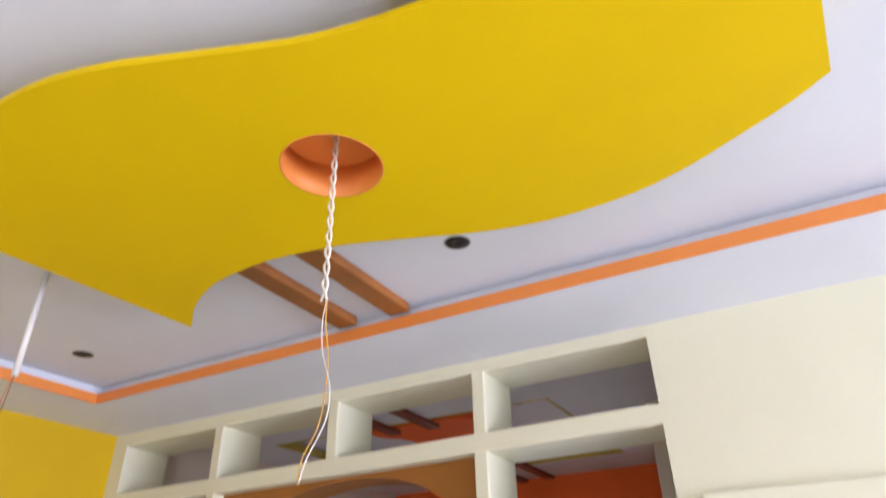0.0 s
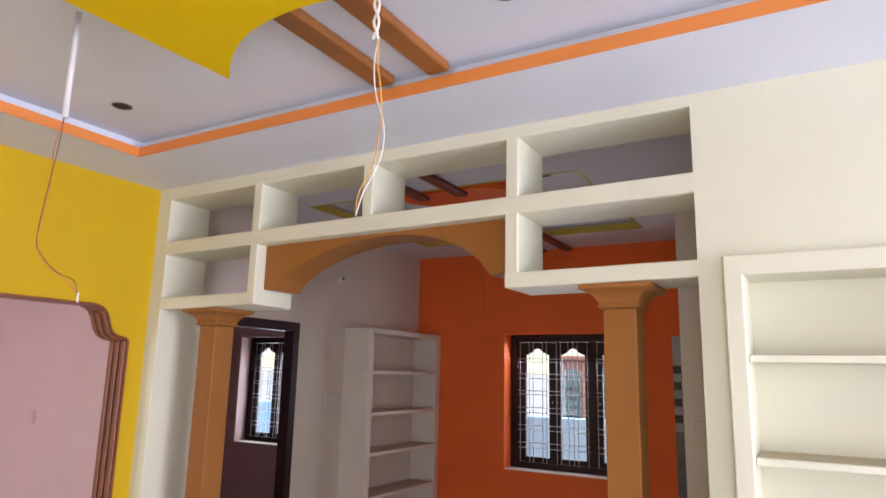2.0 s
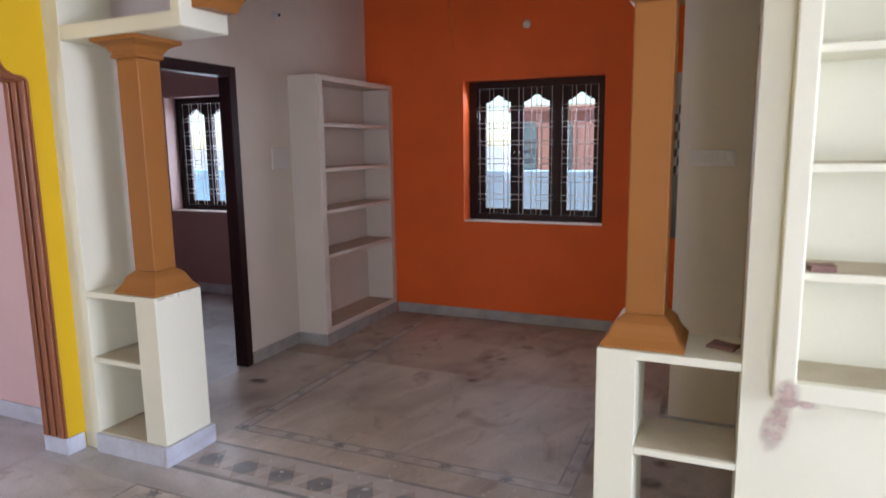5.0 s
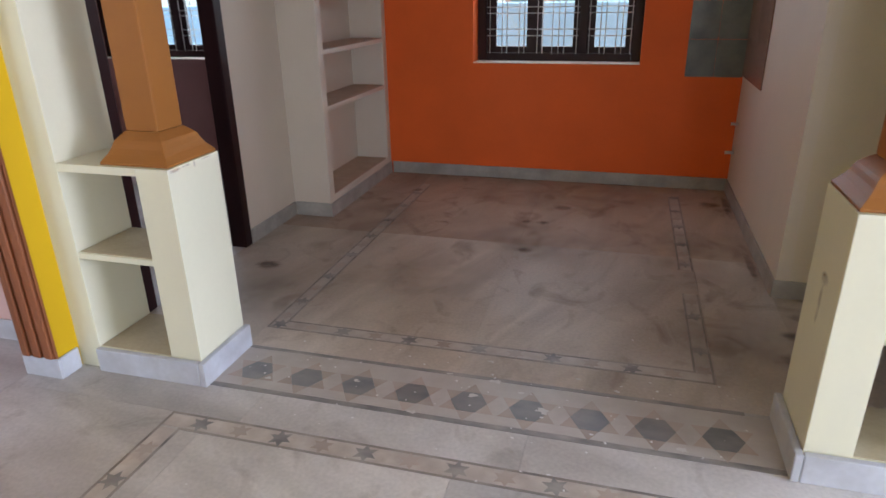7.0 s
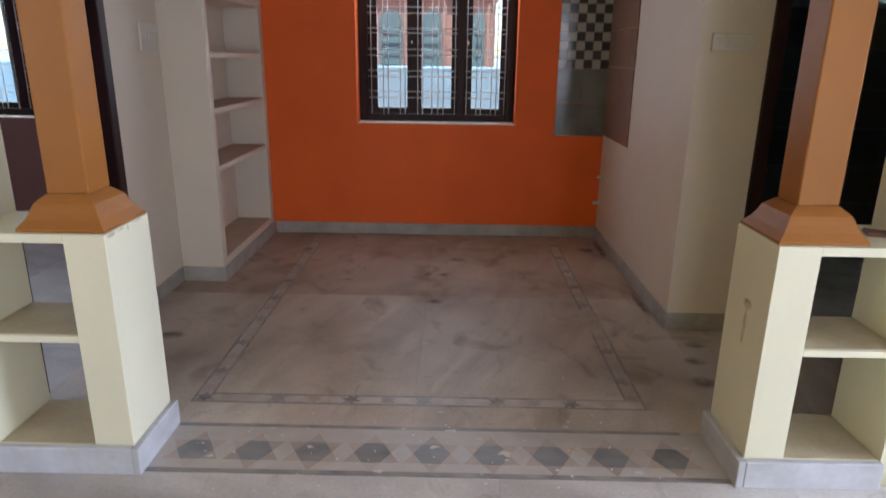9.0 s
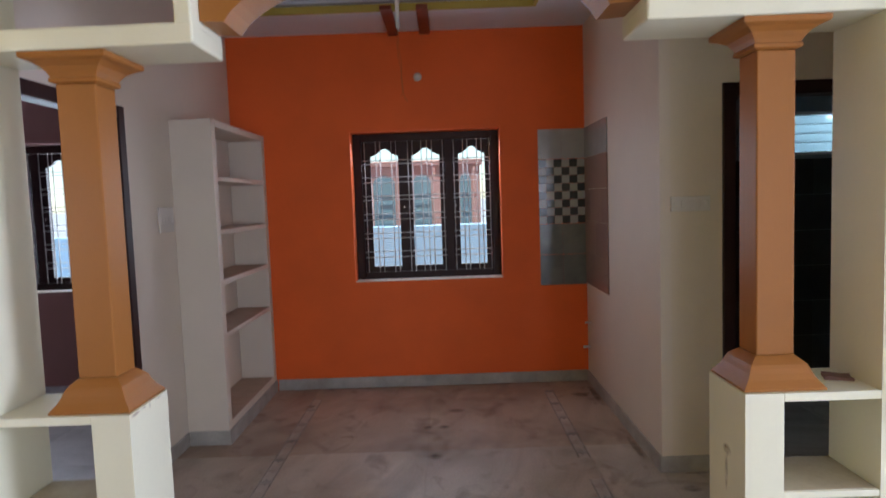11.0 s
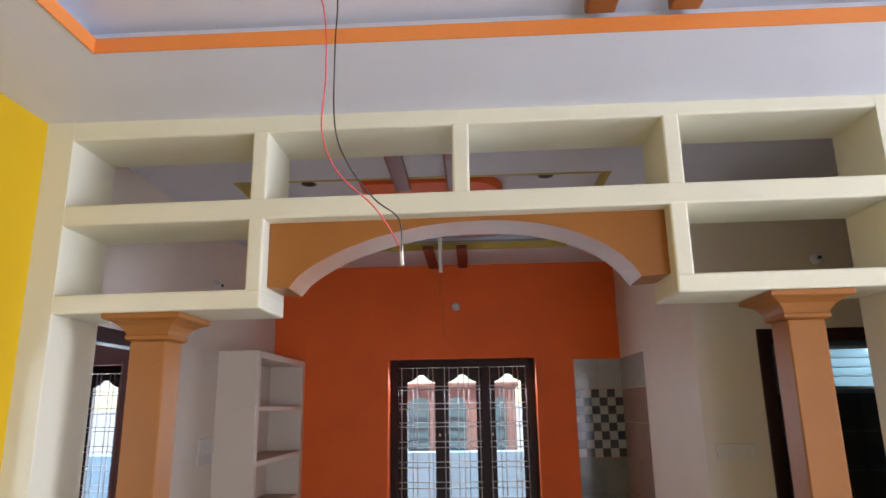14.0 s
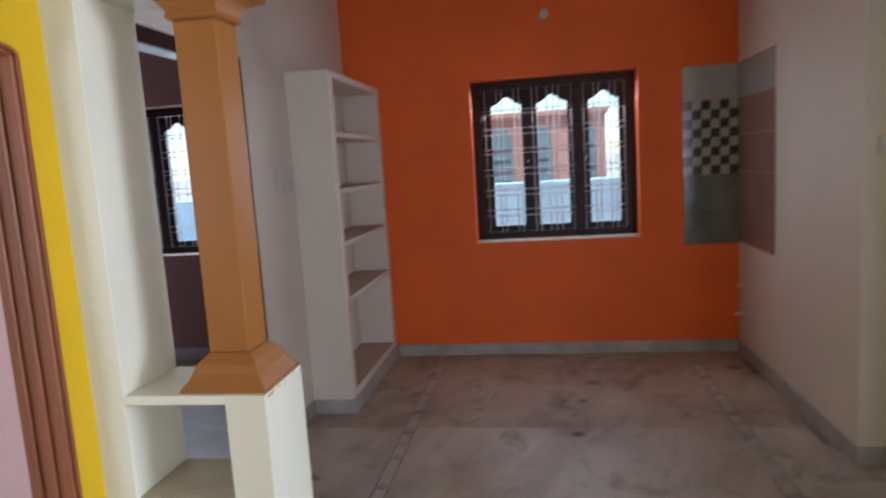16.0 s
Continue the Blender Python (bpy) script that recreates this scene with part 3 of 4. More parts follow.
def pedestal(name, x_in, x_out, label):
    """Low open shelf beside the opening; x_in is the solid end, x_out the wall end."""
    s = 1 if x_out > x_in else -1
    base = empty(name, ((x_in + x_out) / 2, 0.155, 0), label, "shelf")
    lo, hi = min(x_in, x_out), max(x_in, x_out)
    edge = x_in + s * 0.135
    part("side_panel", rounded((min(x_in, edge), max(x_in, edge), 0.0, PD, 0.10, 0.862), 0.002), CREAM, base)
    a, b = min(edge, x_out), max(edge, x_out)
    part("top_board", rounded((a, b, 0.0, PD, 0.832, 0.8618), 0.002), CREAM, base)
    part("shelf_board", rounded((a, b, 0.001, PD - 0.001, 0.486, 0.511), 0.004), CREAM, base)
    part("dust", rounded((a + 0.006, b - 0.006, 0.012, PD - 0.01, 0.5112, 0.5142), 0.001, 1), DUST, base, "dusty top of the shelf")
    part("bottom_board", rounded((a, b, 0.001, PD - 0.001, 0.02, 0.100), 0.003), CREAM, base)
    part("dust", rounded((a + 0.004, b - 0.004, 0.008, PD - 0.006, 0.1002, 0.1032), 0.001, 1), DUST, base, "dusty bottom of the shelf")
    e0, e1 = x_in - s * 0.026, x_in - s * 0.001
    part("skirting_strip", soften(boxes((lo, hi, -0.027, -0.002, 0, 0.103)), 0.003, 1), SKIRT, base, "white marble skirting")
    part("skirting_strip", soften(boxes((min(e0, e1), max(e0, e1), -0.027, PD + 0.01, 0, 0.103)), 0.003, 1), SKIRT, base, "white marble skirting")
    part("plinth", boxes((min(x_in, edge), max(x_in, edge), 0.0, PD, 0.0, 0.0998)), CREAM, base)
    return base


pedestal("pedestal_shelf", -0.945, -1.42, "cream painted low open shelf carrying a column, orange paint drips")
pedestal("pedestal_shelf", 1.169, 1.636, "cream painted low open shelf carrying a column, stained side")


def square_ring(bm, cx, cy, stations):
    """A square moulded shaft from (half width, height) stations."""
    rings = [[bm.verts.new((cx + sx * h, cy + sy * h, z)) for sx, sy in ((-1, -1), (1, -1), (1, 1), (-1, 1))] for h, z in stations]
    for a, b in zip(rings, rings[1:]):
        for k in range(4):
            bm.faces.new((a[k], a[(k + 1) % 4], b[(k + 1) % 4], b[k]))
    bm.faces.new(rings[0][::-1])
    bm.faces.new(rings[-1])
    return bm


def column(cx, z_top, half):
    cy, z0 = 0.158, 0.8635
    col = empty("column", (cx, cy, z0), "square tan enamel painted column with moulded cap and foot", "column", group="columns of the opening")
    foot = [(0.142, z0), (0.142, z0 + 0.008), (0.134, z0 + 0.018), (0.121, z0 + 0.034), (0.110, z0 + 0.054), (0.104, z0 + 0.070), (0.098, z0 + 0.082),
            (0.088, z0 + 0.092), (0.077, z0 + 0.102), (half + 0.001, z0 + 0.1092)]
    part("foot", square_ring(bmesh.new(), cx, cy, foot), TAN, col)
    part("shaft", soften(square_ring(bmesh.new(), cx, cy, [(half, z0 + 0.1092), (half, z_top - 0.0962)]), 0.005), TAN, col)
    cap = [(half + 0.004, z_top - 0.096), (0.083, z_top - 0.09), (0.083, z_top - 0.078), (0.078, z_top - 0.075), (0.086, z_top - 0.06), (0.100, z_top - 0.042),
           (0.122, z_top - 0.028), (0.140, z_top - 0.022), (0.145, z_top - 0.018), (0.145, z_top - 0.001)]
    part("capital", square_ring(bmesh.new(), cx, cy, cap), TAN, col)
    return col


column(-1.094, 2.103, 0.0685)
column(1.317, 2.1325, 0.067)

# casing of the yellow arch: the lining with its reeds
casing = empty("door_casing", (-1.605, -0.69, 0), "reeded brown wooden lining of the arched opening", "door frame")
prof2 = [(-0.107, 0.094)] + OPENING[1:-1] + [(-1.27, 0.094)]


def lining(d0, d1, x0, x1, line):
    bm = bmesh.new()
    rows = []
    for i, (y, z) in enumerate(line):
        a, b = Vector(line[max(i - 1, 0)]), Vector(line[min(i + 1, len(line) - 1)])
        t = (b - a).normalized()
        nrm = Vector((-t.y, t.x))
        if i in (0, len(line) - 1):
            nrm = Vector((-1 if i == 0 else 1, 0))
        rows.append([bm.verts.new((x, y + nrm.x * d, z + nrm.y * d)) for x, d in ((x0, d0), (x0, d1), (x1, d1), (x1, d0))])
    for a, b in zip(rows, rows[1:]):
        for k in range(4):
            bm.faces.new((a[k], a[(k + 1) % 4], b[(k + 1) % 4], b[k]))
    bm.faces.new(rows[0])
    bm.faces.new(rows[-1])
    bmesh.ops.recalc_face_normals(bm, faces=bm.faces)
    return bm


part("lining_board", lining(0.0005, 0.012, -1.69, -1.524, prof2), CASING, casing)
for x in (-1.662, -1.607, -1.550):
    for side in (prof2[:len(prof2) // 2 - 3], prof2[len(prof2) // 2 + 3:]):
        part("reed", soften(lining(0.0115, 0.025, x - 0.019, x + 0.019, side), 0.007, 3), CASING, casing)

# recessed shelves in the living room wall
niche = empty("wall_shelf", (2.37, 0.12, 0.8), "cream painted recessed wall shelves in a raised frame", "shelf")
FR = -0.042
part("frame", soften(prism([(1.726, 0.768), (NX1 + 0.07, 0.768), (NX1 + 0.07, 2.203), (1.726, 2.203)], FR, -0.0005, "y",
                           [(NX0, 0.83), (NX1, 0.83), (NX1, 2.129), (NX0, 2.129)]), 0.006), CREAM, niche)
part("bottom_board", rounded((NX0 + 0.001, NX1 - 0.001, 0.0, 0.2495, 0.8002, 0.818), 0.003), DUST, niche, "dusty bottom board")
for z in (1.852, 1.505, 1.173):
    part("shelf_board", rounded((NX0 + 0.001, NX1 - 0.001, 0.002, 0.2495, z - 0.026, z), 0.004), CREAM, niche)
    part("dust", rounded((NX0 + 0.004, NX1 - 0.004, 0.012, 0.248, z + 0.0002, z + 0.0022), 0.001, 1), DUST, niche, "dusty board top")

# tall open shelf in the dining room
tall = empty("bookshelf", (-1.445, 2.59, 0), "off-white built-in open shelf with five dusty empty boards", "shelf")
part("side_panel", rounded((DX0 + 0.0005, -1.309, 1.985, 2.058, 0.0, 2.13), 0.005), OFFWHITE, tall)
part("side_panel", rounded((DX0 + 0.0005, -1.309, 3.115, OY - 0.001, 0.0, 2.13), 0.005), OFFWHITE, tall)
part("top_board", rounded((DX0 + 0.0005, -1.309, 2.0585, 3.1145, 2.085, 2.13), 0.004), OFFWHITE, tall)
for z in (1.765, 1.415, 1.083, 0.728, 0.135):
    part("shelf_board", rounded((DX0 + 0.0005, -1.312, 2.0585, 3.1145, z - 0.03, z), 0.004), OFFWHITE, tall)
    part("dust", rounded((DX0 + 0.002, -1.318, 2.062, 3.111, z - 0.001, z + 0.003), 0.0008, 1), BROWN_DUST, tall, "brown dust on the shelf board")
part("toe_panel", rounded((DX0 + 0.0005, -1.312, 2.0585, 3.1145, 0.0, 0.104), 0.003), OFFWHITE, tall)
part("skirting_strip", boxes((-1.3085, -1.297, 1.972, OY - 0.016, 0, SH)), DINING_SKIRT, tall, "grey marble skirting")
part("skirting_strip", boxes((DX0 + 0.014, -1.309, 1.972, 1.9845, 0, SH)), DINING_SKIRT, tall, "grey marble skirting")


# ---- windows and doors ----
def bar(x0, x1, y0, y1, z0, z1):
    return boxes((x0, x1, y0, y1, z0, z1))


def sash(x0, x1, gx0, gx1, z0, z1, gz0, shoulder, crown, y0, y1, parent):
    """One shuttered leaf with a glass pane under a cusped arch."""
    leaf = part("sash", bar(x0, gx0, y0, y1, z0, z1), DARKWOOD, parent)
    bm = boxes((gx1, x1, y0, y1, z0, z1), (gx0, gx1, y0, y1, z0, gz0))
    part("sash_rail", bm, DARKWOOD, leaf)
    w, cx = (gx1 - gx0) / 2, (gx0 + gx1) / 2
    low = []
    for i in range(17):
        u = -1 + i / 8
        a = abs(u)
        h = 0.0 if a > 0.9 else (0.45 * (1 - (a - 0.45) / 0.45) if a > 0.45 else 0.45 + 0.55 * math.cos(a / 0.45 * math.pi / 2) ** 0.8)
        low.append((cx + w * u, shoulder + (crown - shoulder) * h))
    part("arched_rail", prism(low + [(gx1, z1), (gx0, z1)], y0, y1, "y"), DARKWOOD, leaf)
    pane = part("pane", boxes((gx0 - 0.004, gx1 + 0.004, (y0 + y1) / 2 - 0.002, (y0 + y1) / 2 + 0.002, gz0 - 0.004, crown + 0.004)), GLASS, leaf)
    pane.visible_shadow = False


def barred_window(name, label):
    win = empty(name, (0.015, 3.385, WZ0), label, "window", "structure")
    y0, y1 = 3.347, 3.425
    X0, X1, Z0, Z1 = WX0 + 0.001, WX1 - 0.001, WZ0 + 0.001, WZ1 - 0.001
    for b in ((X0, X0 + 0.07, y0, y1, Z0, Z1), (X1 - 0.07, X1, y0, y1, Z0, Z1), (X0 + 0.0705, X1 - 0.0705, y0, y1, Z1 - 0.065, Z1),
              (X0 + 0.0705, X1 - 0.0705, y0, y1, Z0, Z0 + 0.062), (0.172, 0.238, y0 + 0.002, y1 - 0.002, Z0 + 0.0625, Z1 - 0.0655)):
        part("window_frame", rounded(b, 0.004, 1), DARKWOOD, win)
    part("window_sill", rounded((WX0 + 0.002, WX1 - 0.002, OY - 0.002, y0 - 0.001, WZ0 + 0.0005, WZ0 + 0.007), 0.002, 1), OFFWHITE, win, "pale painted sill")
    for x0, x1, g0, g1 in ((-0.535, -0.1548, -0.46, -0.222), (-0.1545, 0.175, -0.108, 0.129), (0.235, 0.564, 0.29, 0.515)):
        sash(x0, x1, g0, g1, 0.962, 2.068, 1.006, 1.95, 2.012, 3.378, 3.412, win)
    for x in (-0.505, -0.41, -0.372, -0.277, -0.238, -0.138, -0.098, -0.024, 0.024, 0.066, 0.158, 0.25, 0.33, 0.367, 0.447, 0.487, 0.553):
        part("bar", tube([(x, 3.352, 0.957), (x, 3.352, 2.072)], 0.0037, 6), BARS, win)
    for z in (1.912, 1.882, 1.77, 1.725, 1.612, 1.578, 1.457, 1.41, 1.294, 1.25, 1.135, 1.087):
        part("bar", tube([(-0.533, 3.362, z), (0.173, 3.362, z)], 0.0037, 6), BARS, win)
        part("bar", tube([(0.237, 3.362, z), (0.565, 3.362, z)], 0.0037, 6), BARS, win)
    for x in (-0.185, -0.135, 0.262):
        part("latch", rounded((x - 0.005, x + 0.005, 3.366, 3.378, 1.50, 1.522), 0.002, 1), STEEL, win, "small steel latch")
    return win


dining_window = barred_window("window_1", "dark wooden window with white bars and three arched panes")
bedroom_window = copy_thing(dining_window, Matrix.Translation((0.015 + BSH, 3.385, WZ0)))
bedroom_window.name = "window_2"
for b in ((WX0 + BSH - 0.012, WX0 + BSH + 0.004, OY - 0.004, 3.346, WZ0, WZ1 + 0.012), (WX1 + BSH - 0.004, WX1 + BSH + 0.012, OY - 0.004, 3.346, WZ0, WZ1 + 0.012)):
    part("reveal", boxes(b), PINK, bedroom_window, "pale pink painted window reveal")


def door_frame(name, axis, lo, hi, a0, a1, top, label):
    fr = empty(name, ((lo + hi) / 2, (a0 + a1) / 2, 0) if axis == "x" else ((a0 + a1) / 2, (lo + hi) / 2, 0), label, "door frame", "structure")
    w = 0.072
    for b0, b1, z0, z1 in ((a0 + 0.001, a0 + w, 0, top - 0.001), (a1 - w, a1 - 0.001, 0, top - 0.001), (a0 + w + 0.0005, a1 - w - 0.0005, top - w, top - 0.001)):
        b = (lo, hi, b0, b1, z0, z1) if axis == "x" else (b0, b1, lo, hi, z0, z1)
        part("frame_post" if z0 == 0 else "frame_head", rounded(b, 0.006), DARKWOOD, fr)
    return fr


door_frame("door_1", "x", -1.668, -1.568, 0.45, 1.40, 2.13, "dark brown wooden door frame without its door")
door_frame("door_2", "y", 1.332, 1.48, 1.668, 2.52, 2.135, "dark brown wooden bathroom door frame, standing open")

vent = empty("window_3", (3.31, 3.37, 1.83), "white louvred glass ventilator high in the bathroom wall", "window", "structure")
for b in ((3.0, 3.03, 3.32, 3.42, 1.83, 2.19), (3.59, 3.62, 3.32, 3.42, 1.83, 2.19), (3.03, 3.59, 3.32, 3.42, 2.165, 2.19), (3.03, 3.59, 3.32, 3.42, 1.83, 1.855)):
    part("window_frame", boxes(b), PLASTIC, vent)
for i in range(4):
    bm = boxes((3.03, 3.59, -0.004, 0.004, -0.042, 0.042))
    bmesh.ops.transform(bm, matrix=Matrix.Translation((0, 3.37, 1.897 + 0.077 * i)) @ Matrix.Rotation(radians(-14), 4, "X"), verts=bm.verts)
    part("slat", bm, FROSTED, vent)

# outside, seen through the windows
structure("compound_wall", rounded((-14, 14, 4.32, 4.45, -0.45, 1.312), 0.01), COMPOUND, "pale blue washed compound wall outside the windows", "wall")
hut = empty("neighbour_house", (-0.03, 5.6, -0.45), "small flat-roofed pink house with teal arched windows", "house")
part("wall", boxes((-0.66, 0.55, 4.82, 6.6, -0.45, 1.93)), NEIGHBOUR, hut)
part("roof", rounded((-0.70, 0.58, 4.79, 6.65, 1.93, 1.99), 0.01), NEIGHBOUR, hut)
for x0, x1 in ((-0.60, -0.37), (-0.17, 0.02), (0.33, 0.45)):
    w, cx = (x1 - x0) / 2, (x0 + x1) / 2
    o = [(x0, 0.9), (x1, 0.9)] + [(cx + w * math.cos(a * math.pi / 8), 1.75 + 0.09 * math.sin(a * math.pi / 8)) for a in range(9)]
    pane = part("window", prism(o, 4.80, 4.819, "y"), TEAL, hut, "teal louvred shutter")
    for i in range(7):
        part("slat", boxes((x0 + 0.02, x1 - 0.02, 4.79, 4.7995, 1.0 + 0.105 * i, 1.03 + 0.105 * i)), TEAL, pane)
    part("pilaster", rounded((x1 + 0.02, x1 + 0.05, 4.79, 4.8195, 0.8, 1.9), 0.004, 1), NEIGHBOUR, hut)

# ---- ceiling ornaments ----
lower = [(0.125, -0.944), (0.273, -1.064), (0.436, -1.150), (0.596, -1.186), (0.76, -1.190), (0.986, -1.152), (1.20, -1.075), (1.409, -0.996),
         (1.60, -0.957), (1.809, -0.962), (1.97, -1.003), (2.119, -1.074), (2.25, -1.146), (2.332, -1.207)]
wave = [(p.x, p.y) for p in smooth_path(lower, 5)]
HX, HY = 1.207, -1.478
wave += [(2 * HX - x, 2 * HY - y - 0.028) for x, y in wave]
hole = [(HX + 0.132 * math.cos(2 * math.pi * k / 32), HY + 0.132 * math.sin(2 * math.pi * k / 32)) for k in range(32)]
panel = tagged(new("ceiling_panel", mesh_of("ceiling_panel", prism(wave, 2.85, 2.868, "z", hole), PANEL_YELLOW)),
               "large yellow wavy plaster panel with a round hole", "ceiling panel")
cup = bmesh.new()
ra = [[cup.verts.new((HX + r * math.cos(2 * math.pi * k / 32), HY + r * math.sin(2 * math.pi * k / 32), z)) for k in range(32)]
      for r, z in ((0.1318, 2.8495), (0.1318, 2.955), (0.1275, 2.951), (0.1275, 2.8495))]
for a, b in list(zip(ra, ra[1:])) + [(ra[3], ra[0])]:
    for k in range(32):
        cup.faces.new((a[k], a[(k + 1) % 32], b[(k + 1) % 32], b[k])).smooth = True
cup.faces.new(ra[1])
cup.faces.new(ra[2])
for x, y in ((0.45, -1.35), (1.0, -1.75), (1.75, -1.25), (2.1, -1.65)):
    part("hanger", tube([(x, y, 2.8681), (x, y, TRAY - 0.0005)], 0.012, 8), WHITE, panel, "short white hanger")
part("hole_lining", cup, APRICOT, panel, "orange painted recess of the hole")


def ceiling_beam(name, b, mat, label, group):
    th = tagged(new(name, mesh_of(name, rounded(b, 0.008, 2), mat)), label, "beam", group)
    return th


for x in (0.49, 0.745):
    ceiling_beam("ceiling_beam", (x, x + 0.095, -1.15, -0.4975, TRAY - 0.04, TRAY - 0.0005), BEAMWOOD, "brown wood-grained ceiling batten beside the yellow panel", "living room battens")
    ceiling_beam("ceiling_beam", (2 * HX - x - 0.095, 2 * HX - x, -2.40, -1.80, TRAY - 0.04, TRAY - 0.0005), BEAMWOOD, "brown wood-grained ceiling batten beside the yellow panel", "living room battens")
for x in (-0.285, 0.0):
    ceiling_beam("ceiling_beam", (x, x + 0.085, 0.42, 1.10, DSOFFIT - 0.03, DSOFFIT - 0.0005), MAROON, "maroon painted ceiling batten across the ceiling edge", "dining room battens")
for x in (-0.25, 0.005):
    ceiling_beam("ceiling_beam", (x, x + 0.085, 2.46, OY - 0.002, DSOFFIT - 0.03, DSOFFIT - 0.0005), MAROON, "maroon painted ceiling batten across the ceiling edge", "dining room battens")
for y in (1.70, 1.96):
    ceiling_beam("ceiling_beam", (DX0 + 0.002, -1.02, y, y + 0.085, DSOFFIT - 0.03, DSOFFIT - 0.0005), MAROON, "maroon painted ceiling batten across the ceiling edge", "dining room battens")
    ceiling_beam("ceiling_beam", (0.78, 1.40, y - 0.06, y + 0.025, DSOFFIT - 0.03, DSOFFIT - 0.0005), MAROON, "maroon painted ceiling batten across the ceiling edge", "dining room battens")
side = smooth_path([(0.306, 2.305), (0.306, 2.16), (0.265, 2.09), (0.205, 2.02), (0.178, 1.915), (0.195, 1.82), (0.245, 1.69), (0.295, 1.55), (0.318, 1.42),
                    (0.302, 1.32), (0.262, 1.235), (0.20, 1.165), (0.11, 1.125)], 3)
leaf = [(p.x, p.y) for p in side]
leaf += [(-0.19 - x, 3.44 - y) for x, y in leaf]
rose = [(-0.078 + 0.125 * math.cos(2 * math.pi * k / 28), 1.74 + 0.125 * math.sin(2 * math.pi * k / 28)) for k in range(28)]
solid("ceiling_panel", prism(leaf[::-1], 2.965, DTRAY - 0.0005, "z", rose), ORANGE, "wavy orange plaster panel with a round white opening", "ceiling panel")


def spot_hole(x, y, z, group):
    th = empty("ceiling_light", (x, y, z), "round empty cut-out for a ceiling spotlight", "ceiling light", group=group)
    part("ring", lathe([(0.042, z - 0.0005), (0.047, z - 0.0005), (0.047, z - 0.002), (0.042, z - 0.003), (0.042, z - 0.0005)], 24, (x, y, 0)), CONCRETE, th, "rough cut edge")
    # no hole is cut: a flat black disc gives the hole's darkness
    part("recess", lathe([(0.0415, z - 0.001), (0.0415, z - 0.0025), (0.001, z - 0.0022), (0.001, z - 0.001)], 24, (x, y, 0)), BLACK, th, "flat black disc painted for the dark inside of the cut-out")


for x, y in ((-0.735, -0.82), (1.225, -0.822)):
    spot_hole(x, y, TRAY, "spotlight cut-outs")
for x, y in ((-0.82, 1.27), (0.56, 1.25), (0.55, 2.34), (-0.82, 2.34)):
    spot_hole(x, y, DTRAY, "spotlight cut-outs")


def hanging(name, label, x, y, top, rod_bottom, r):
    th = empty(name, (x, y, top), label, "wire")
    part("rod", tube([(x, y, top - 0.0005), (x + 0.003, y, rod_bottom)], r, 10), PLASTIC, th, "white conduit pipe")
    return th


fan = hanging("hanging_wires", "white ceiling conduit with two bare hanging wires", -0.125, -1.395, TRAY, 2.573, 0.0105)
part("wire", tube(smooth_path([(-0.124, -1.395, 2.59), (-0.095, -1.415, 2.48), (-0.066, -1.44, 2.36), (-0.064, -1.452, 2.26), (-0.060, -1.46, 2.137),
                               (-0.045, -1.44, 2.085), (-0.012, -1.41, 2.042), (0.02, -1.375, 2.02), (0.022, -1.36, 1.972)], 6), 0.0012, 6), WIRE_DARK, fan)
part("wire", tube(smooth_path([(-0.121, -1.395, 2.59), (-0.13, -1.41, 2.47), (-0.088, -1.43, 2.34), (-0.078, -1.445, 2.22), (-0.080, -1.45, 2.13),
                               (-0.06, -1.43, 2.075), (-0.015, -1.40, 2.035), (0.010, -1.37, 2.0), (0.022, -1.358, 1.974)], 6), 0.0012, 6), WIRE_PINK, fan)
part("wire_end", tube([(0.021, -1.359, 1.985), (0.023, -1.359, 1.955)], 0.0030, 8), PLASTIC, fan, "pale taped wire end")

main_w = empty("hanging_wires", (HX, HY, 2.94), "twisted pale supply wires hanging from the round ceiling hole", "wire")
for ph in (0, math.pi):
    pts = [(1.215 + 0.006 * math.cos(ph + i * 1.1), -1.48 + 0.006 * math.sin(ph + i * 1.1), 2.948 - 0.0148 * i) for i in range(33)]
    part("twisted_wire", tube(pts, 0.0034, 6), WIRE_PALE, main_w)
part("wire", tube(smooth_path([(1.223, -1.48, 2.475), (1.215, -1.48, 2.42), (1.222, -1.48, 2.35), (1.247, -1.48, 2.27), (1.243, -1.482, 2.2),
                               (1.205, -1.485, 2.13), (1.189, -1.485, 2.085)], 6), 0.0015, 6), WIRE_PALE, main_w)
part("wire", tube(smooth_path([(1.225, -1.48, 2.475), (1.222, -1.477, 2.42), (1.235, -1.477, 2.34), (1.236, -1.48, 2.26), (1.225, -1.482, 2.19),
                               (1.193, -1.485, 2.13), (1.188, -1.485, 2.082)], 6), 0.0015, 6), WIRE_YELLOW, main_w)
dfan = hanging("hanging_wires", "white dining room fan pipe with thin wires", -0.075, 1.65, DTRAY, 2.56, 0.0125)
part("wire", tube(smooth_path([(-0.074, 1.65, 2.57), (-0.07, 1.65, 2.45), (-0.058, 1.65, 2.35), (-0.066, 1.65, 2.28), (-0.058, 1.65, 2.2), (-0.075, 1.65, 2.165)], 5), 0.0009, 6), TAN, dfan)
part("wire", tube(smooth_path([(-0.076, 1.65, 2.57), (-0.08, 1.65, 2.43), (-0.066, 1.65, 2.33), (-0.058, 1.65, 2.24), (-0.05, 1.65, 2.17), (-0.03, 1.65, 2.14)], 5), 0.0009, 6), TAN, dfan)


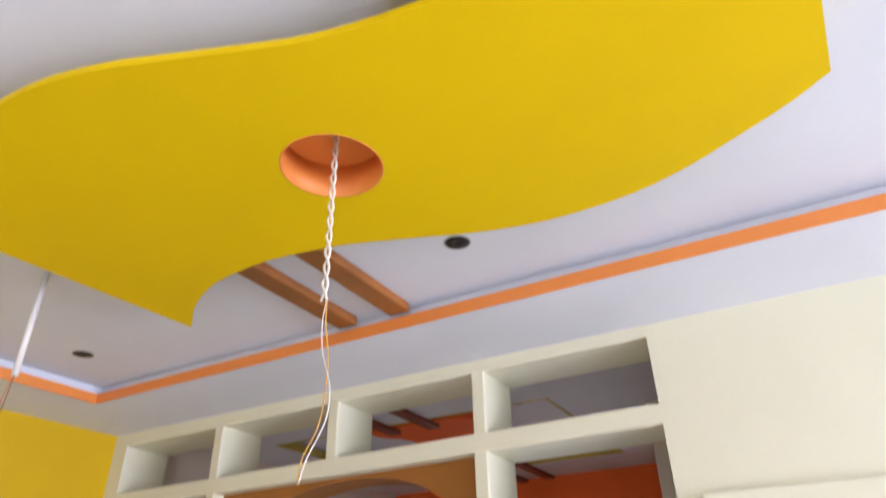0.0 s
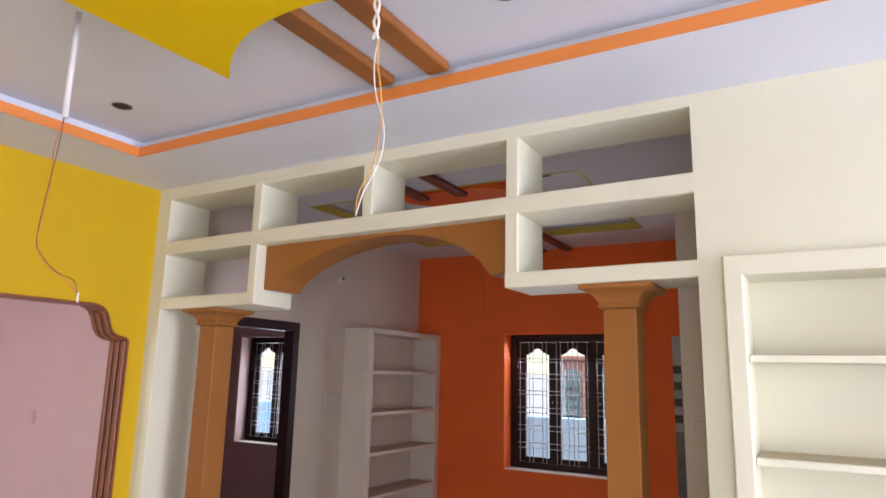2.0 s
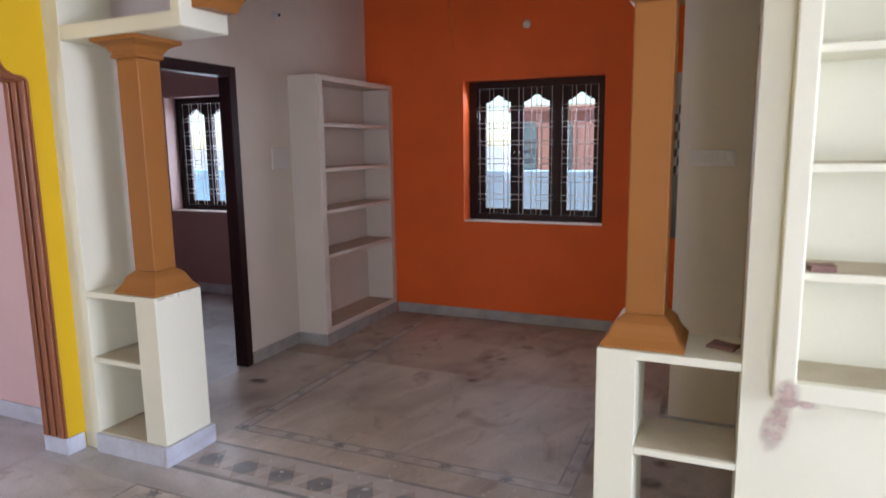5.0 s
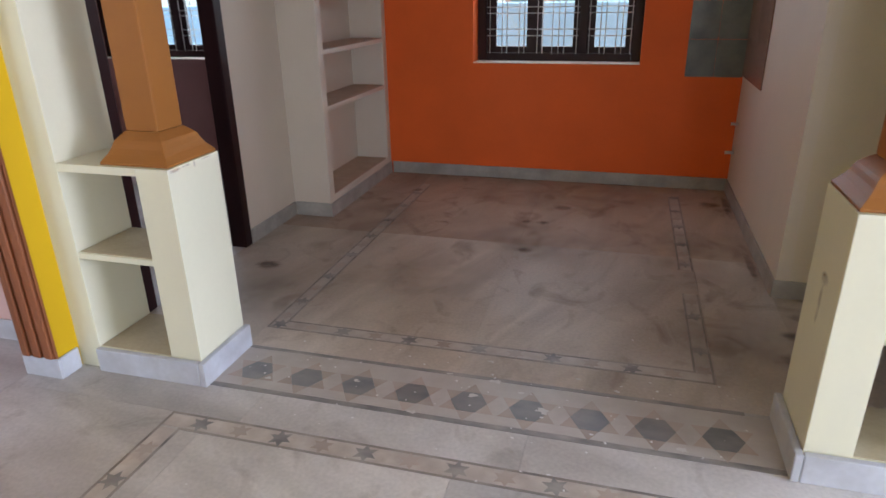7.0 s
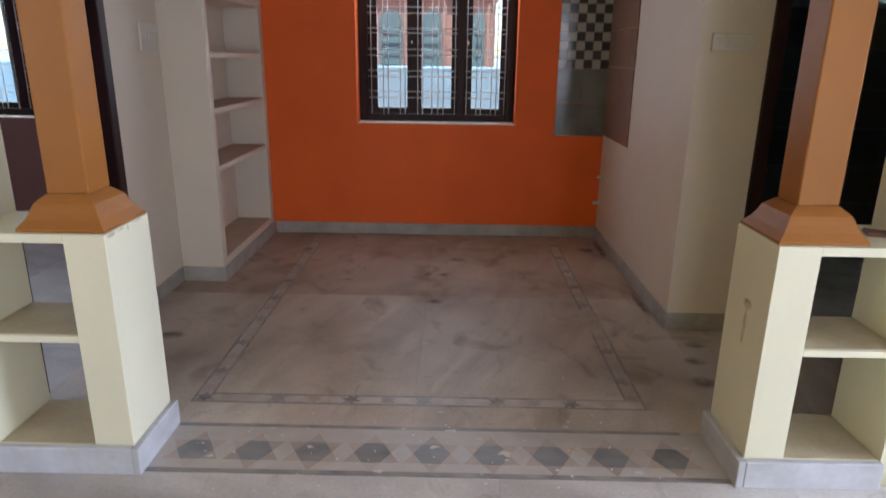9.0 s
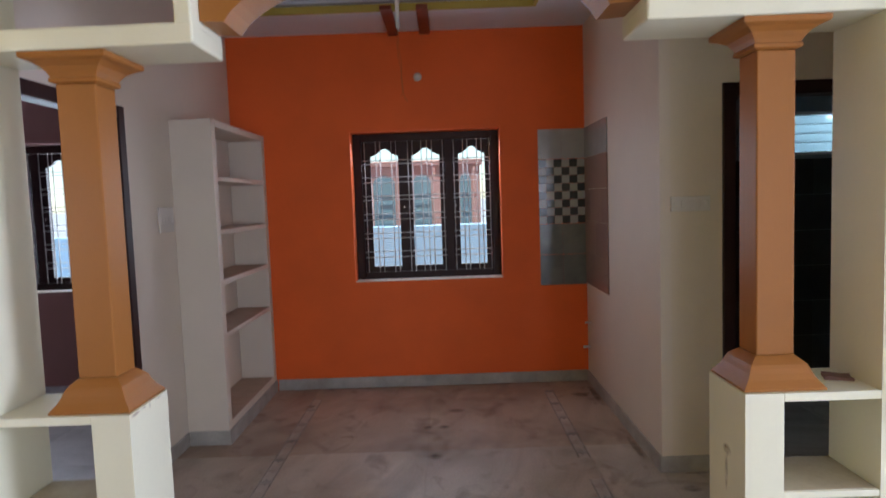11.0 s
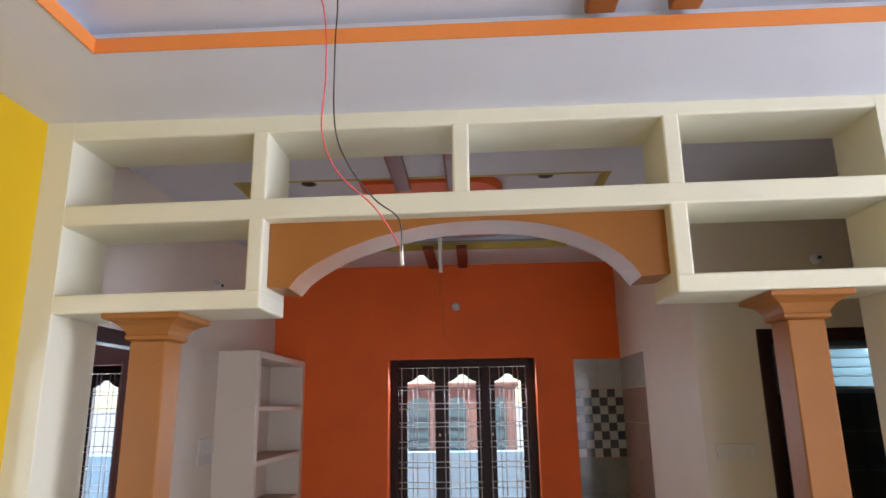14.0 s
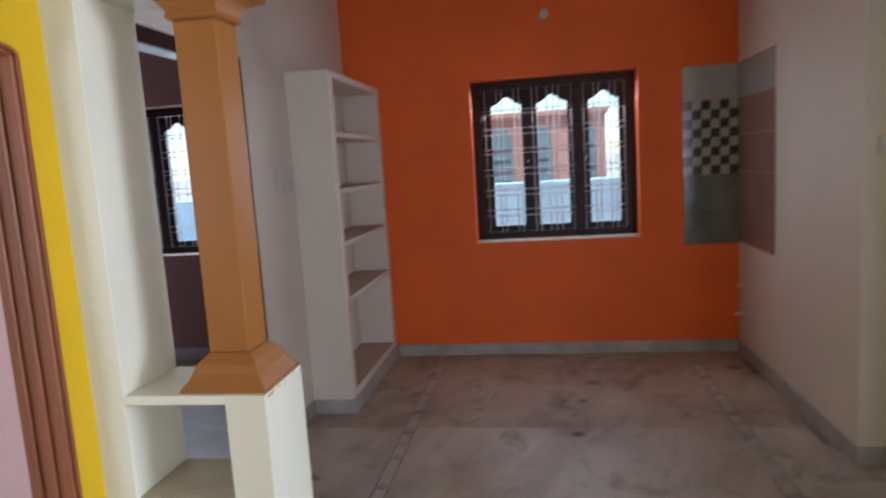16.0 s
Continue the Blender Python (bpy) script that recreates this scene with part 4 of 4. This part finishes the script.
# ---- electrical fittings ----
def bulb_holder(x, y, z, axis, s, label, dark):
    th = empty("lamp_holder", (x, y, z), label, "lamp holder")
    prof_ = [(0.001, 0), (0.034, 0), (0.034, 0.008), (0.024, 0.014), (0.024, 0.034), (0.018, 0.036), (0.001, 0.036)]
    part("base", lathe([(r, h * s) for r, h in prof_], 20, (x, y, z), axis), PLASTIC, th)
    if dark:
        part("socket", lathe([(0.001, 0.036 * s), (0.010, 0.036 * s), (0.010, 0.046 * s), (0.001, 0.047 * s)], 16, (x, y, z), axis), BLACK, th, "black bulb socket")


bulb_holder(-0.024, OY - 0.0005, 2.568, "y", -1, "round white lamp holder without a bulb on the orange wall", False)
bulb_holder(DX0 + 0.0005, 1.873, 2.55, "x", 1, "white lamp holder with black socket on the off-white wall", True)
bulb_holder(2.05, 1.3445, 2.52, "y", -1, "white lamp holder with black socket above the bathroom door", True)


def switch_plate(name, frame_box, keys, axis, label, mat=PLASTIC):
    x0, x1, y0, y1, z0, z1 = frame_box
    th = empty(name, ((x0 + x1) / 2, (y0 + y1) / 2, (z0 + z1) / 2), label, "switch")
    part("plate", rounded(frame_box, 0.003, 2), mat, th)
    for k in range(keys):
        if axis == "x":
            a = y0 + (k + 0.5) * (y1 - y0) / keys
            b = (x1 - 0.001, x1 + 0.004, a - 0.011, a + 0.011, (z0 + z1) / 2 - 0.02, (z0 + z1) / 2 + 0.02)
        else:
            a = x0 + (k + 0.5) * (x1 - x0) / keys
            b = (a - 0.011, a + 0.011, y0 - 0.004, y0 + 0.001, (z0 + z1) / 2 - 0.02, (z0 + z1) / 2 + 0.02)
        part("switch_key", rounded(b, 0.002, 1), mat, th)


switch_plate("switchboard", (DX0 + 0.0005, DX0 + 0.014, 1.745, 1.945, 1.42, 1.575), 5, "x", "white square switchboard on the off-white wall", PLATE)
switch_plate("switchboard", (1.385, 1.595, 1.322, 1.3445, 1.455, 1.535), 5, "y", "long white switchboard on the cream wall", PLATE)
switch_plate("switchboard", (-2.86, -2.78, 0.078, 0.0995, 1.35, 1.44), 2, "y", "small pink painted switch plate on the pink wall", PINK)

pipe = empty("water_tap", (DX1, 3.09, 0.31), "short capped pale water pipe on the wall", "pipe")
part("pipe", tube([(DX1 - 0.0005, 3.09, 0.31), (DX1 - 0.06, 3.09, 0.31)], 0.012, 10), PLASTIC, pipe)
pipe2 = empty("water_tap", (DX1, 3.06, 0.52), "short capped pale water pipe on the wall", "pipe")
part("pipe", tube([(DX1 - 0.0005, 3.06, 0.52), (DX1 - 0.05, 3.06, 0.52)], 0.010, 10), PLASTIC, pipe2)


# ---- small loose things and marks ----
def chip(name, b, label, turn=0.0):
    x0, x1, y0, y1, z0, z1 = b
    bm = boxes(((x0 - x1) / 2, (x1 - x0) / 2, (y0 - y1) / 2, (y1 - y0) / 2, 0, z1 - z0))
    bmesh.ops.subdivide_edges(bm, edges=bm.edges, cuts=3, use_grid_fill=True)
    for v in bm.verts:
        d = noise.noise_vector(v.co * 28 + Vector((x0 * 7, 0, 0)))
        v.co += Vector((d.x, d.y, d.z if v.co.z > 0.004 else 0)) * 0.007
    bmesh.ops.transform(bm, matrix=Matrix.Translation(((x0 + x1) / 2, (y0 + y1) / 2, z0)) @ Matrix.Rotation(radians(turn), 4, "Z"), verts=bm.verts)
    return solid(name, bm, TERRACOTTA, label, "debris")


chip("brick_piece", (1.806, 1.876, 0.005, 0.06, 1.1755, 1.197), "broken dark brown brick piece on a shelf board", 8)
chip("brick_piece", (1.535, 1.625, 0.12, 0.20, 0.8623, 0.873), "flat broken brown tile piece beside a column", -20)
chip("brick_piece", (-1.16, -1.12, 0.16, 0.20, 0.5143, 0.535), "small dark crumb of mortar on a dusty shelf", 20)


def blot(name, centre, axes, spread, mat, label, seed):
    """A thin irregular smear lying on a surface; axes are the two directions in that surface."""
    rnd = random.Random(seed)
    bm = bmesh.new()
    u, v = Vector(axes[0]), Vector(axes[1])
    n = 26
    ring = []
    rad = [1 + 0.35 * (rnd.random() - 0.5) + 0.12 * math.sin(3 * k * 2 * math.pi / n + seed) for k in range(n)]
    for k in range(n):
        a = 2 * math.pi * k / n
        ring.append(bm.verts.new(Vector(centre) + u * spread[0] * rad[k] * math.cos(a) + v * spread[1] * rad[k] * math.sin(a)))
    bm.faces.new(ring)
    bmesh.ops.translate(bm, vec=u.cross(v).normalized() * 0.0012, verts=bm.verts)
    uv = bm.loops.layers.uv.new("spread")
    for f in bm.faces:
        for lp in f.loops:
            d = lp.vert.co - Vector(centre)
            lp[uv].uv = (d.dot(u) / spread[0], d.dot(v) / spread[1])
    return solid(name, bm, mat, label, "stain", "stuff")


FRONT = ((1, 0, 0), (0, 0, 1))
LEAN = ((0.97, 0, -0.24), (0.24, 0, 0.97))
blot("stain", (1.745, -0.0015, 0.665), LEAN, (0.052, 0.115), STAIN, "brown-pink smear on the cream wall below the shelves", 3)
blot("stain", (1.765, -0.0475, 0.788), LEAN, (0.046, 0.07), STAIN, "brown-pink smear on the cream shelf frame", 5)
blot("stain", (1.800, -0.0480, 0.765), FRONT, (0.075, 0.017), STAIN, "brown-pink run of paint on the cream shelf frame", 7)
SIDE = ((0, -1, 0), (0, 0, 1))
blot("stain", (1.1688, 0.14, 0.615), SIDE, (0.042, 0.026), OCHRE_STAIN, "brown smear on the side of the low shelf", 11)
blot("stain", (1.1686, 0.145, 0.53), SIDE, (0.017, 0.085), OCHRE_STAIN, "thin brown drip on the side of the low shelf", 13)
for i, (y, z, a, b) in enumerate(((0.04, 0.853, 0.03, 0.006), (0.10, 0.855, 0.022, 0.004), (0.15, 0.85, 0.006, 0.010), (0.22, 0.856, 0.03, 0.003))):
    blot("stain", (-0.9449, y, z), ((0, 1, 0), (0, 0, 1)), (a * 1.5, b * 1.8), TAN_SMEAR, "tan paint drips under the column foot", 20 + i)
FLAT = ((1, 0, 0), (0, 1, 0))
# dirt spots, plus thin dark strips along the dining room wall feet
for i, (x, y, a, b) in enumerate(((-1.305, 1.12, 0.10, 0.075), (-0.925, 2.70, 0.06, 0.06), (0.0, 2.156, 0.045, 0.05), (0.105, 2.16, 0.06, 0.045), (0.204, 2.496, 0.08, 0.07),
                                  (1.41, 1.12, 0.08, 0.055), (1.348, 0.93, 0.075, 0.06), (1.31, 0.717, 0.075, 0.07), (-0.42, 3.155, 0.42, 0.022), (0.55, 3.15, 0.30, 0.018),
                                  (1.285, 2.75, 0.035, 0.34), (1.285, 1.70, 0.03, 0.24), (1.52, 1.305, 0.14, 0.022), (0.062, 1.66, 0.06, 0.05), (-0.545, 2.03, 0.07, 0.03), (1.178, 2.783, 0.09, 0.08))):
    blot("floor_stain", (x, y, 0.0042 + 0.0001 * i), FLAT, (a, b), DIRT_AND_STRIPS, "dirt spots and dark wall-foot strips on the marble floor", 40 + i)
# walked-in grime; the blots also paint the dining floor's dimmer light
for i, (x, y, a, b) in enumerate(((-1.12, 0.80, 0.42, 0.40), (-0.45, 1.15, 0.55, 0.42), (0.25, 2.72, 1.05, 0.44), (0.98, 1.75, 0.36, 0.62), (1.08, 0.78, 0.42, 0.42),
                                  (-0.95, 2.0, 0.34, 0.62), (0.15, 1.85, 0.72, 0.45))):
    blot("floor_stain", (x, y, 0.0026 + 0.0002 * i), FLAT, (a, b), GRIME_AND_DIMMING, "broad brown grime that also paints in the dining floor's weaker light", 80 + i)
rnd = random.Random(5)
bm = bmesh.new()
for i in range(90):
    x, y = rnd.uniform(-0.85, 1.1), rnd.gauss(0.12, 0.22)
    s = rnd.uniform(0.002, 0.007)
    z = 0.0045
    vs = [bm.verts.new((x + s * rnd.uniform(.5, 1.4) * math.cos(k * 1.2566), y + s * rnd.uniform(.5, 1.2) * math.sin(k * 1.2566), z)) for k in range(5)]
    tip = bm.verts.new((x, y, z + 0.002))
    for k in range(5):
        bm.faces.new((vs[k], vs[(k + 1) % 5], tip))
solid("paint_drops", bm, PLASTIC, "scattered white paint drops on the marble floor", "stain", "stuff")

# ---- wall tiles of the kitchen corner ----
slab = mesh_of("unit_piece", boxes((-0.5, 0.5, -0.5, 0.5, -0.5, 0.5)), MARBLE)


def unit_mesh(name, mat):
    return mesh_of(name, soften(boxes((-0.5, 0.5, -0.5, 0.5, -0.5, 0.5)), 0.02, 1), mat)


def piece(name, me, parent, at, size):
    ob = new(name, me)
    ob.parent = parent
    ob.location, ob.scale = at, size
    return ob


tiles = new("wall_tiles")
tagged(tiles, "patch of glossy grey and chequered kitchen wall tiles", "wall tiles", kind="structure")
m_pale, m_dark, m_stone, m_rose = (unit_mesh("tile", m) for m in (TILE_PALE, TILE_DARK, TILE_STONE, TILE_ROSE))
ty = OY - 0.004
for i in range(2):
    piece("tile", m_pale, tiles, (0.943 + 0.1925 * (i + 0.5), ty, 1.987), (0.191, 0.008, 0.243))
s = 0.0664
for r in range(8):
    for c in range(6):
        if 0.943 + s * (c + 1) < 1.345:
            piece("tile", m_dark if (r + c) % 2 == 0 else m_pale, tiles, (0.943 + 0.0640 * (c + 0.5), ty, 1.863 - s * (r + 0.5)), (0.0632, 0.008, 0.0656))
for i in range(2):
    for k in range(2):
        piece("tile", m_stone, tiles, (0.943 + 0.1925 * (i + 0.5), ty, 1.203 - 0.255 * k), (0.191, 0.008, 0.253))
tx = DX1 - 0.004
for k in range(4):
    y = OY - 0.009 - 0.183 * (k + 0.5)
    piece("tile", m_pale, tiles, (tx, y, 1.987), (0.008, 0.181, 0.243))
    for j in range(4):
        piece("tile", m_rose, tiles, (tx, y, 1.735 - 0.2575 * j), (0.008, 0.181, 0.2555))
bath = new("bath_tiles")
tagged(bath, "black glossy tiles on the bathroom walls", "wall tiles", kind="structure")
m_black = unit_mesh("tile", BATH_TILE)
for i in range(8):
    for k in range(6):
        piece("tile", m_black, bath, (1.62 + 0.3 * i, 3.296, 0.15 + 0.3 * k), (0.297, 0.008, 0.297))

# ---- marble floor: slabs and inlays ----
floor = tagged(new("floor", mesh_of("floor", boxes((-4.6, EX, -5.5, 3.3, -0.03, -0.012)), GROUT)),
               "worn brown-grey marble floor with inlaid borders", "floor", kind="structure")


def lay(x0, x1, y0, y1, w, d, me=None):
    ny = max(1, round((y1 - y0) / d))
    nx = max(1, round((x1 - x0) / w))
    sx, sy = (x1 - x0) / nx, (y1 - y0) / ny
    for j in range(ny):
        for i in range(nx):
            piece("slab", me or slab, floor, (x0 + sx * (i + 0.5), y0 + sy * (j + 0.5), -0.006), (sx - 0.0012, sy - 0.0012, 0.012))


dusty_slab, brown_slab = (mesh_of("unit_piece", boxes((-0.5, 0.5, -0.5, 0.5, -0.5, 0.5)), m) for m in (DUSTY_MARBLE, BROWN_MARBLE))
lay(-1.69, EX, -5.5, -0.187, 0.95, 0.72)
lay(-1.69, EX, -0.187, 0.0, 1.0, 0.19)
lay(-4.6, -1.69, -4.3, 0.1, 0.97, 0.73)
lay(-1.58, 2.75, 0.0, 0.312, 1.45, 0.31)
for x0, x1 in ((-1.58, -0.948), (-0.948, 0.005), (0.005, 0.988), (0.988, 1.33)):
    lay(x0, x1, 0.312, 1.765, 1.0, 1.5, dusty_slab)
    lay(x0, x1, 1.765, 3.193, 1.0, 1.5, brown_slab)
lay(1.33, 2.75, 0.312, 1.345, 0.71, 1.03, dusty_slab)
lay(-4.6, -1.58, 0.22, 3.193, 1.0, 0.75)
lay(1.33, 4.0, 1.345, 3.3, 0.67, 0.65)

m_line, m_grey, m_pl, m_soiled = (unit_mesh("strip", m) for m in (GROUT, INLAY_GREY, INLAY_PALE, INLAY_SOILED))
ZI = 0.0004


def strip(x0, x1, y0, y1, me=None):
    piece("strip", me or m_line, floor, ((x0 + x1) / 2, (y0 + y1) / 2, ZI), (x1 - x0, y1 - y0, 0.0022))


def star_mesh(name, mat, points, r0, r1, squash=1.0):
    n = points * 2
    o = [((r0 if k % 2 == 0 else r1) * math.cos(math.pi * k / points), squash * (r0 if k % 2 == 0 else r1) * math.sin(math.pi * k / points)) for k in range(n)]
    return mesh_of(name, prism(o, 0.0, 0.0018, "z"), mat)


star_grey = star_mesh("star", INLAY_GREY, 6, 0.045, 0.022)
star_brown = star_mesh("star", INLAY_BROWN, 6, 0.040, 0.021)
HR = 0.069
hexa = mesh_of("hexagon", prism([(HR * math.cos(math.pi * k / 3), HR * math.sin(math.pi * k / 3)) for k in range(6)], 0.0, 0.0021, "z"), INLAY_BLUE)
tri_b = mesh_of("triangle", prism([(-HR * 0.49, HR * 0.876), (HR * 0.49, HR * 0.876), (0, HR * 1.70)], 0.0, 0.0018, "z"), INLAY_BROWN)


def inlay(me, x, y, turn=0.0):
    ob = new(me.name.split(".")[0], me)
    ob.parent = floor
    ob.location, ob.rotation_euler = (x, y, 0.0002), (0, 0, radians(turn))


# threshold band between the pedestals
strip(-0.925, 1.15, -0.004, 0.022, m_grey)
strip(-0.925, 1.06, 0.292, 0.312, m_grey)
strip(-0.925, 1.15, 0.024, 0.290, m_pl)
for i in range(9):
    x = -0.792 + 0.2205 * i
    inlay(hexa, x, 0.133)
    for k in range(6):
        inlay(tri_b, x, 0.133, 60 * k)


def border(x0, x1, y0, y1, w, first, gap=(0.0, 0.0)):
    """Two thin dark lines with a pale band and stars between them; first: where the first grey star lies on each side."""
    t, step = 0.010, 0.1565
    lo, hi = gap

    def run(a0, a1, b0, b1, side, me):
        if side in "sn":
            strip(a0, a1, b0, b1, me)
        elif side == "e" and hi > lo:
            strip(b0, b1, a0, lo, me)
            strip(b0, b1, hi, a1, me)
        else:
            strip(b0, b1, a0, a1, me)

    for side, start in first.items():
        a0, a1 = (x0, x1) if side in "sn" else (y0, y1)
        outer, inward = {"s": (y0, 1), "n": (y1, -1), "w": (x0, 1), "e": (x1, -1)}[side]
        cut0 = t if side in "we" and "s" in first else 0.0
        cut1 = t if side in "we" and "n" in first else 0.0
        for d0, d1, inset, me in ((0.0, t, 0.0, m_line), (w - t, w, w - t if side in "sn" else w, m_line), (t + 0.001, w - t - 0.001, 0.0, m_soiled)):
            b0, b1 = sorted((outer + inward * d0, outer + inward * d1))
            i0 = inset + (cut0 if me is m_line and d0 == 0.0 else 0.0)
            i1 = inset + (cut1 if me is m_line and d0 == 0.0 else 0.0)
            if me is m_soiled:
                i0 = i1 = t + 0.001 if side in "sn" else w + 0.001
            run(a0 + i0, a1 - i1, b0, b1, side, me)
        centre = outer + inward * w / 2
        k0 = -int((start - a0 - w * 0.6) / step)
        k = k0
        while start + k * step < a1 - w * 0.6:
            a = start + k * step
            if not (side == "e" and lo - 0.03 < a < hi + 0.03):
                inlay(star_brown if k % 2 else star_grey, *((a, centre) if side in "sn" else (centre, a)), turn=30 + 7 * (k % 3))
            k += 1


border(-0.945, 0.985, 0.473, 2.96, 0.078, {"s": -0.582, "w": 0.75, "e": 0.72}, (1.28, 1.58))
border(-0.95, 4.2, -4.9, -0.187, 0.09, {"n": 0.137, "w": -0.55})

# paint splashes near the threshold
rnd = random.Random(17)
for x, y, r in ((0.159, 0.281, 0.016), (0.366, 0.139, 0.019), (-0.097, 0.018, 0.012), (-0.371, 0.158, 0.010), (-0.053, -0.075, 0.022), (-0.538, 0.281, 0.009), (0.116, 0.423, 0.011),
                (0.273, 0.231, 0.010), (0.837, 0.04, 0.013), (-0.027, 0.295, 0.010), (0.098, 0.173, 0.014), (0.62, 0.33, 0.009), (-0.72, 0.09, 0.010), (0.20, -0.05, 0.012), (0.47, 0.38, 0.008)):
    bm = bmesh.new()
    lobes = [r * rnd.uniform(0.45, 1.5) for k in range(11)]
    ring = [bm.verts.new((x + q * 1.25 * math.cos(k * 2 * math.pi / 11), y + q * 0.8 * math.sin(k * 2 * math.pi / 11), 0.0042)) for k, q in enumerate(lobes)]
    top = bm.verts.new((x, y, 0.0052))
    for k in range(11):
        bm.faces.new((ring[k], ring[(k + 1) % 11], top))
    solid("paint_splash", bm, SPLASH, "dried white paint splash on the marble floor", "stain", "stuff")
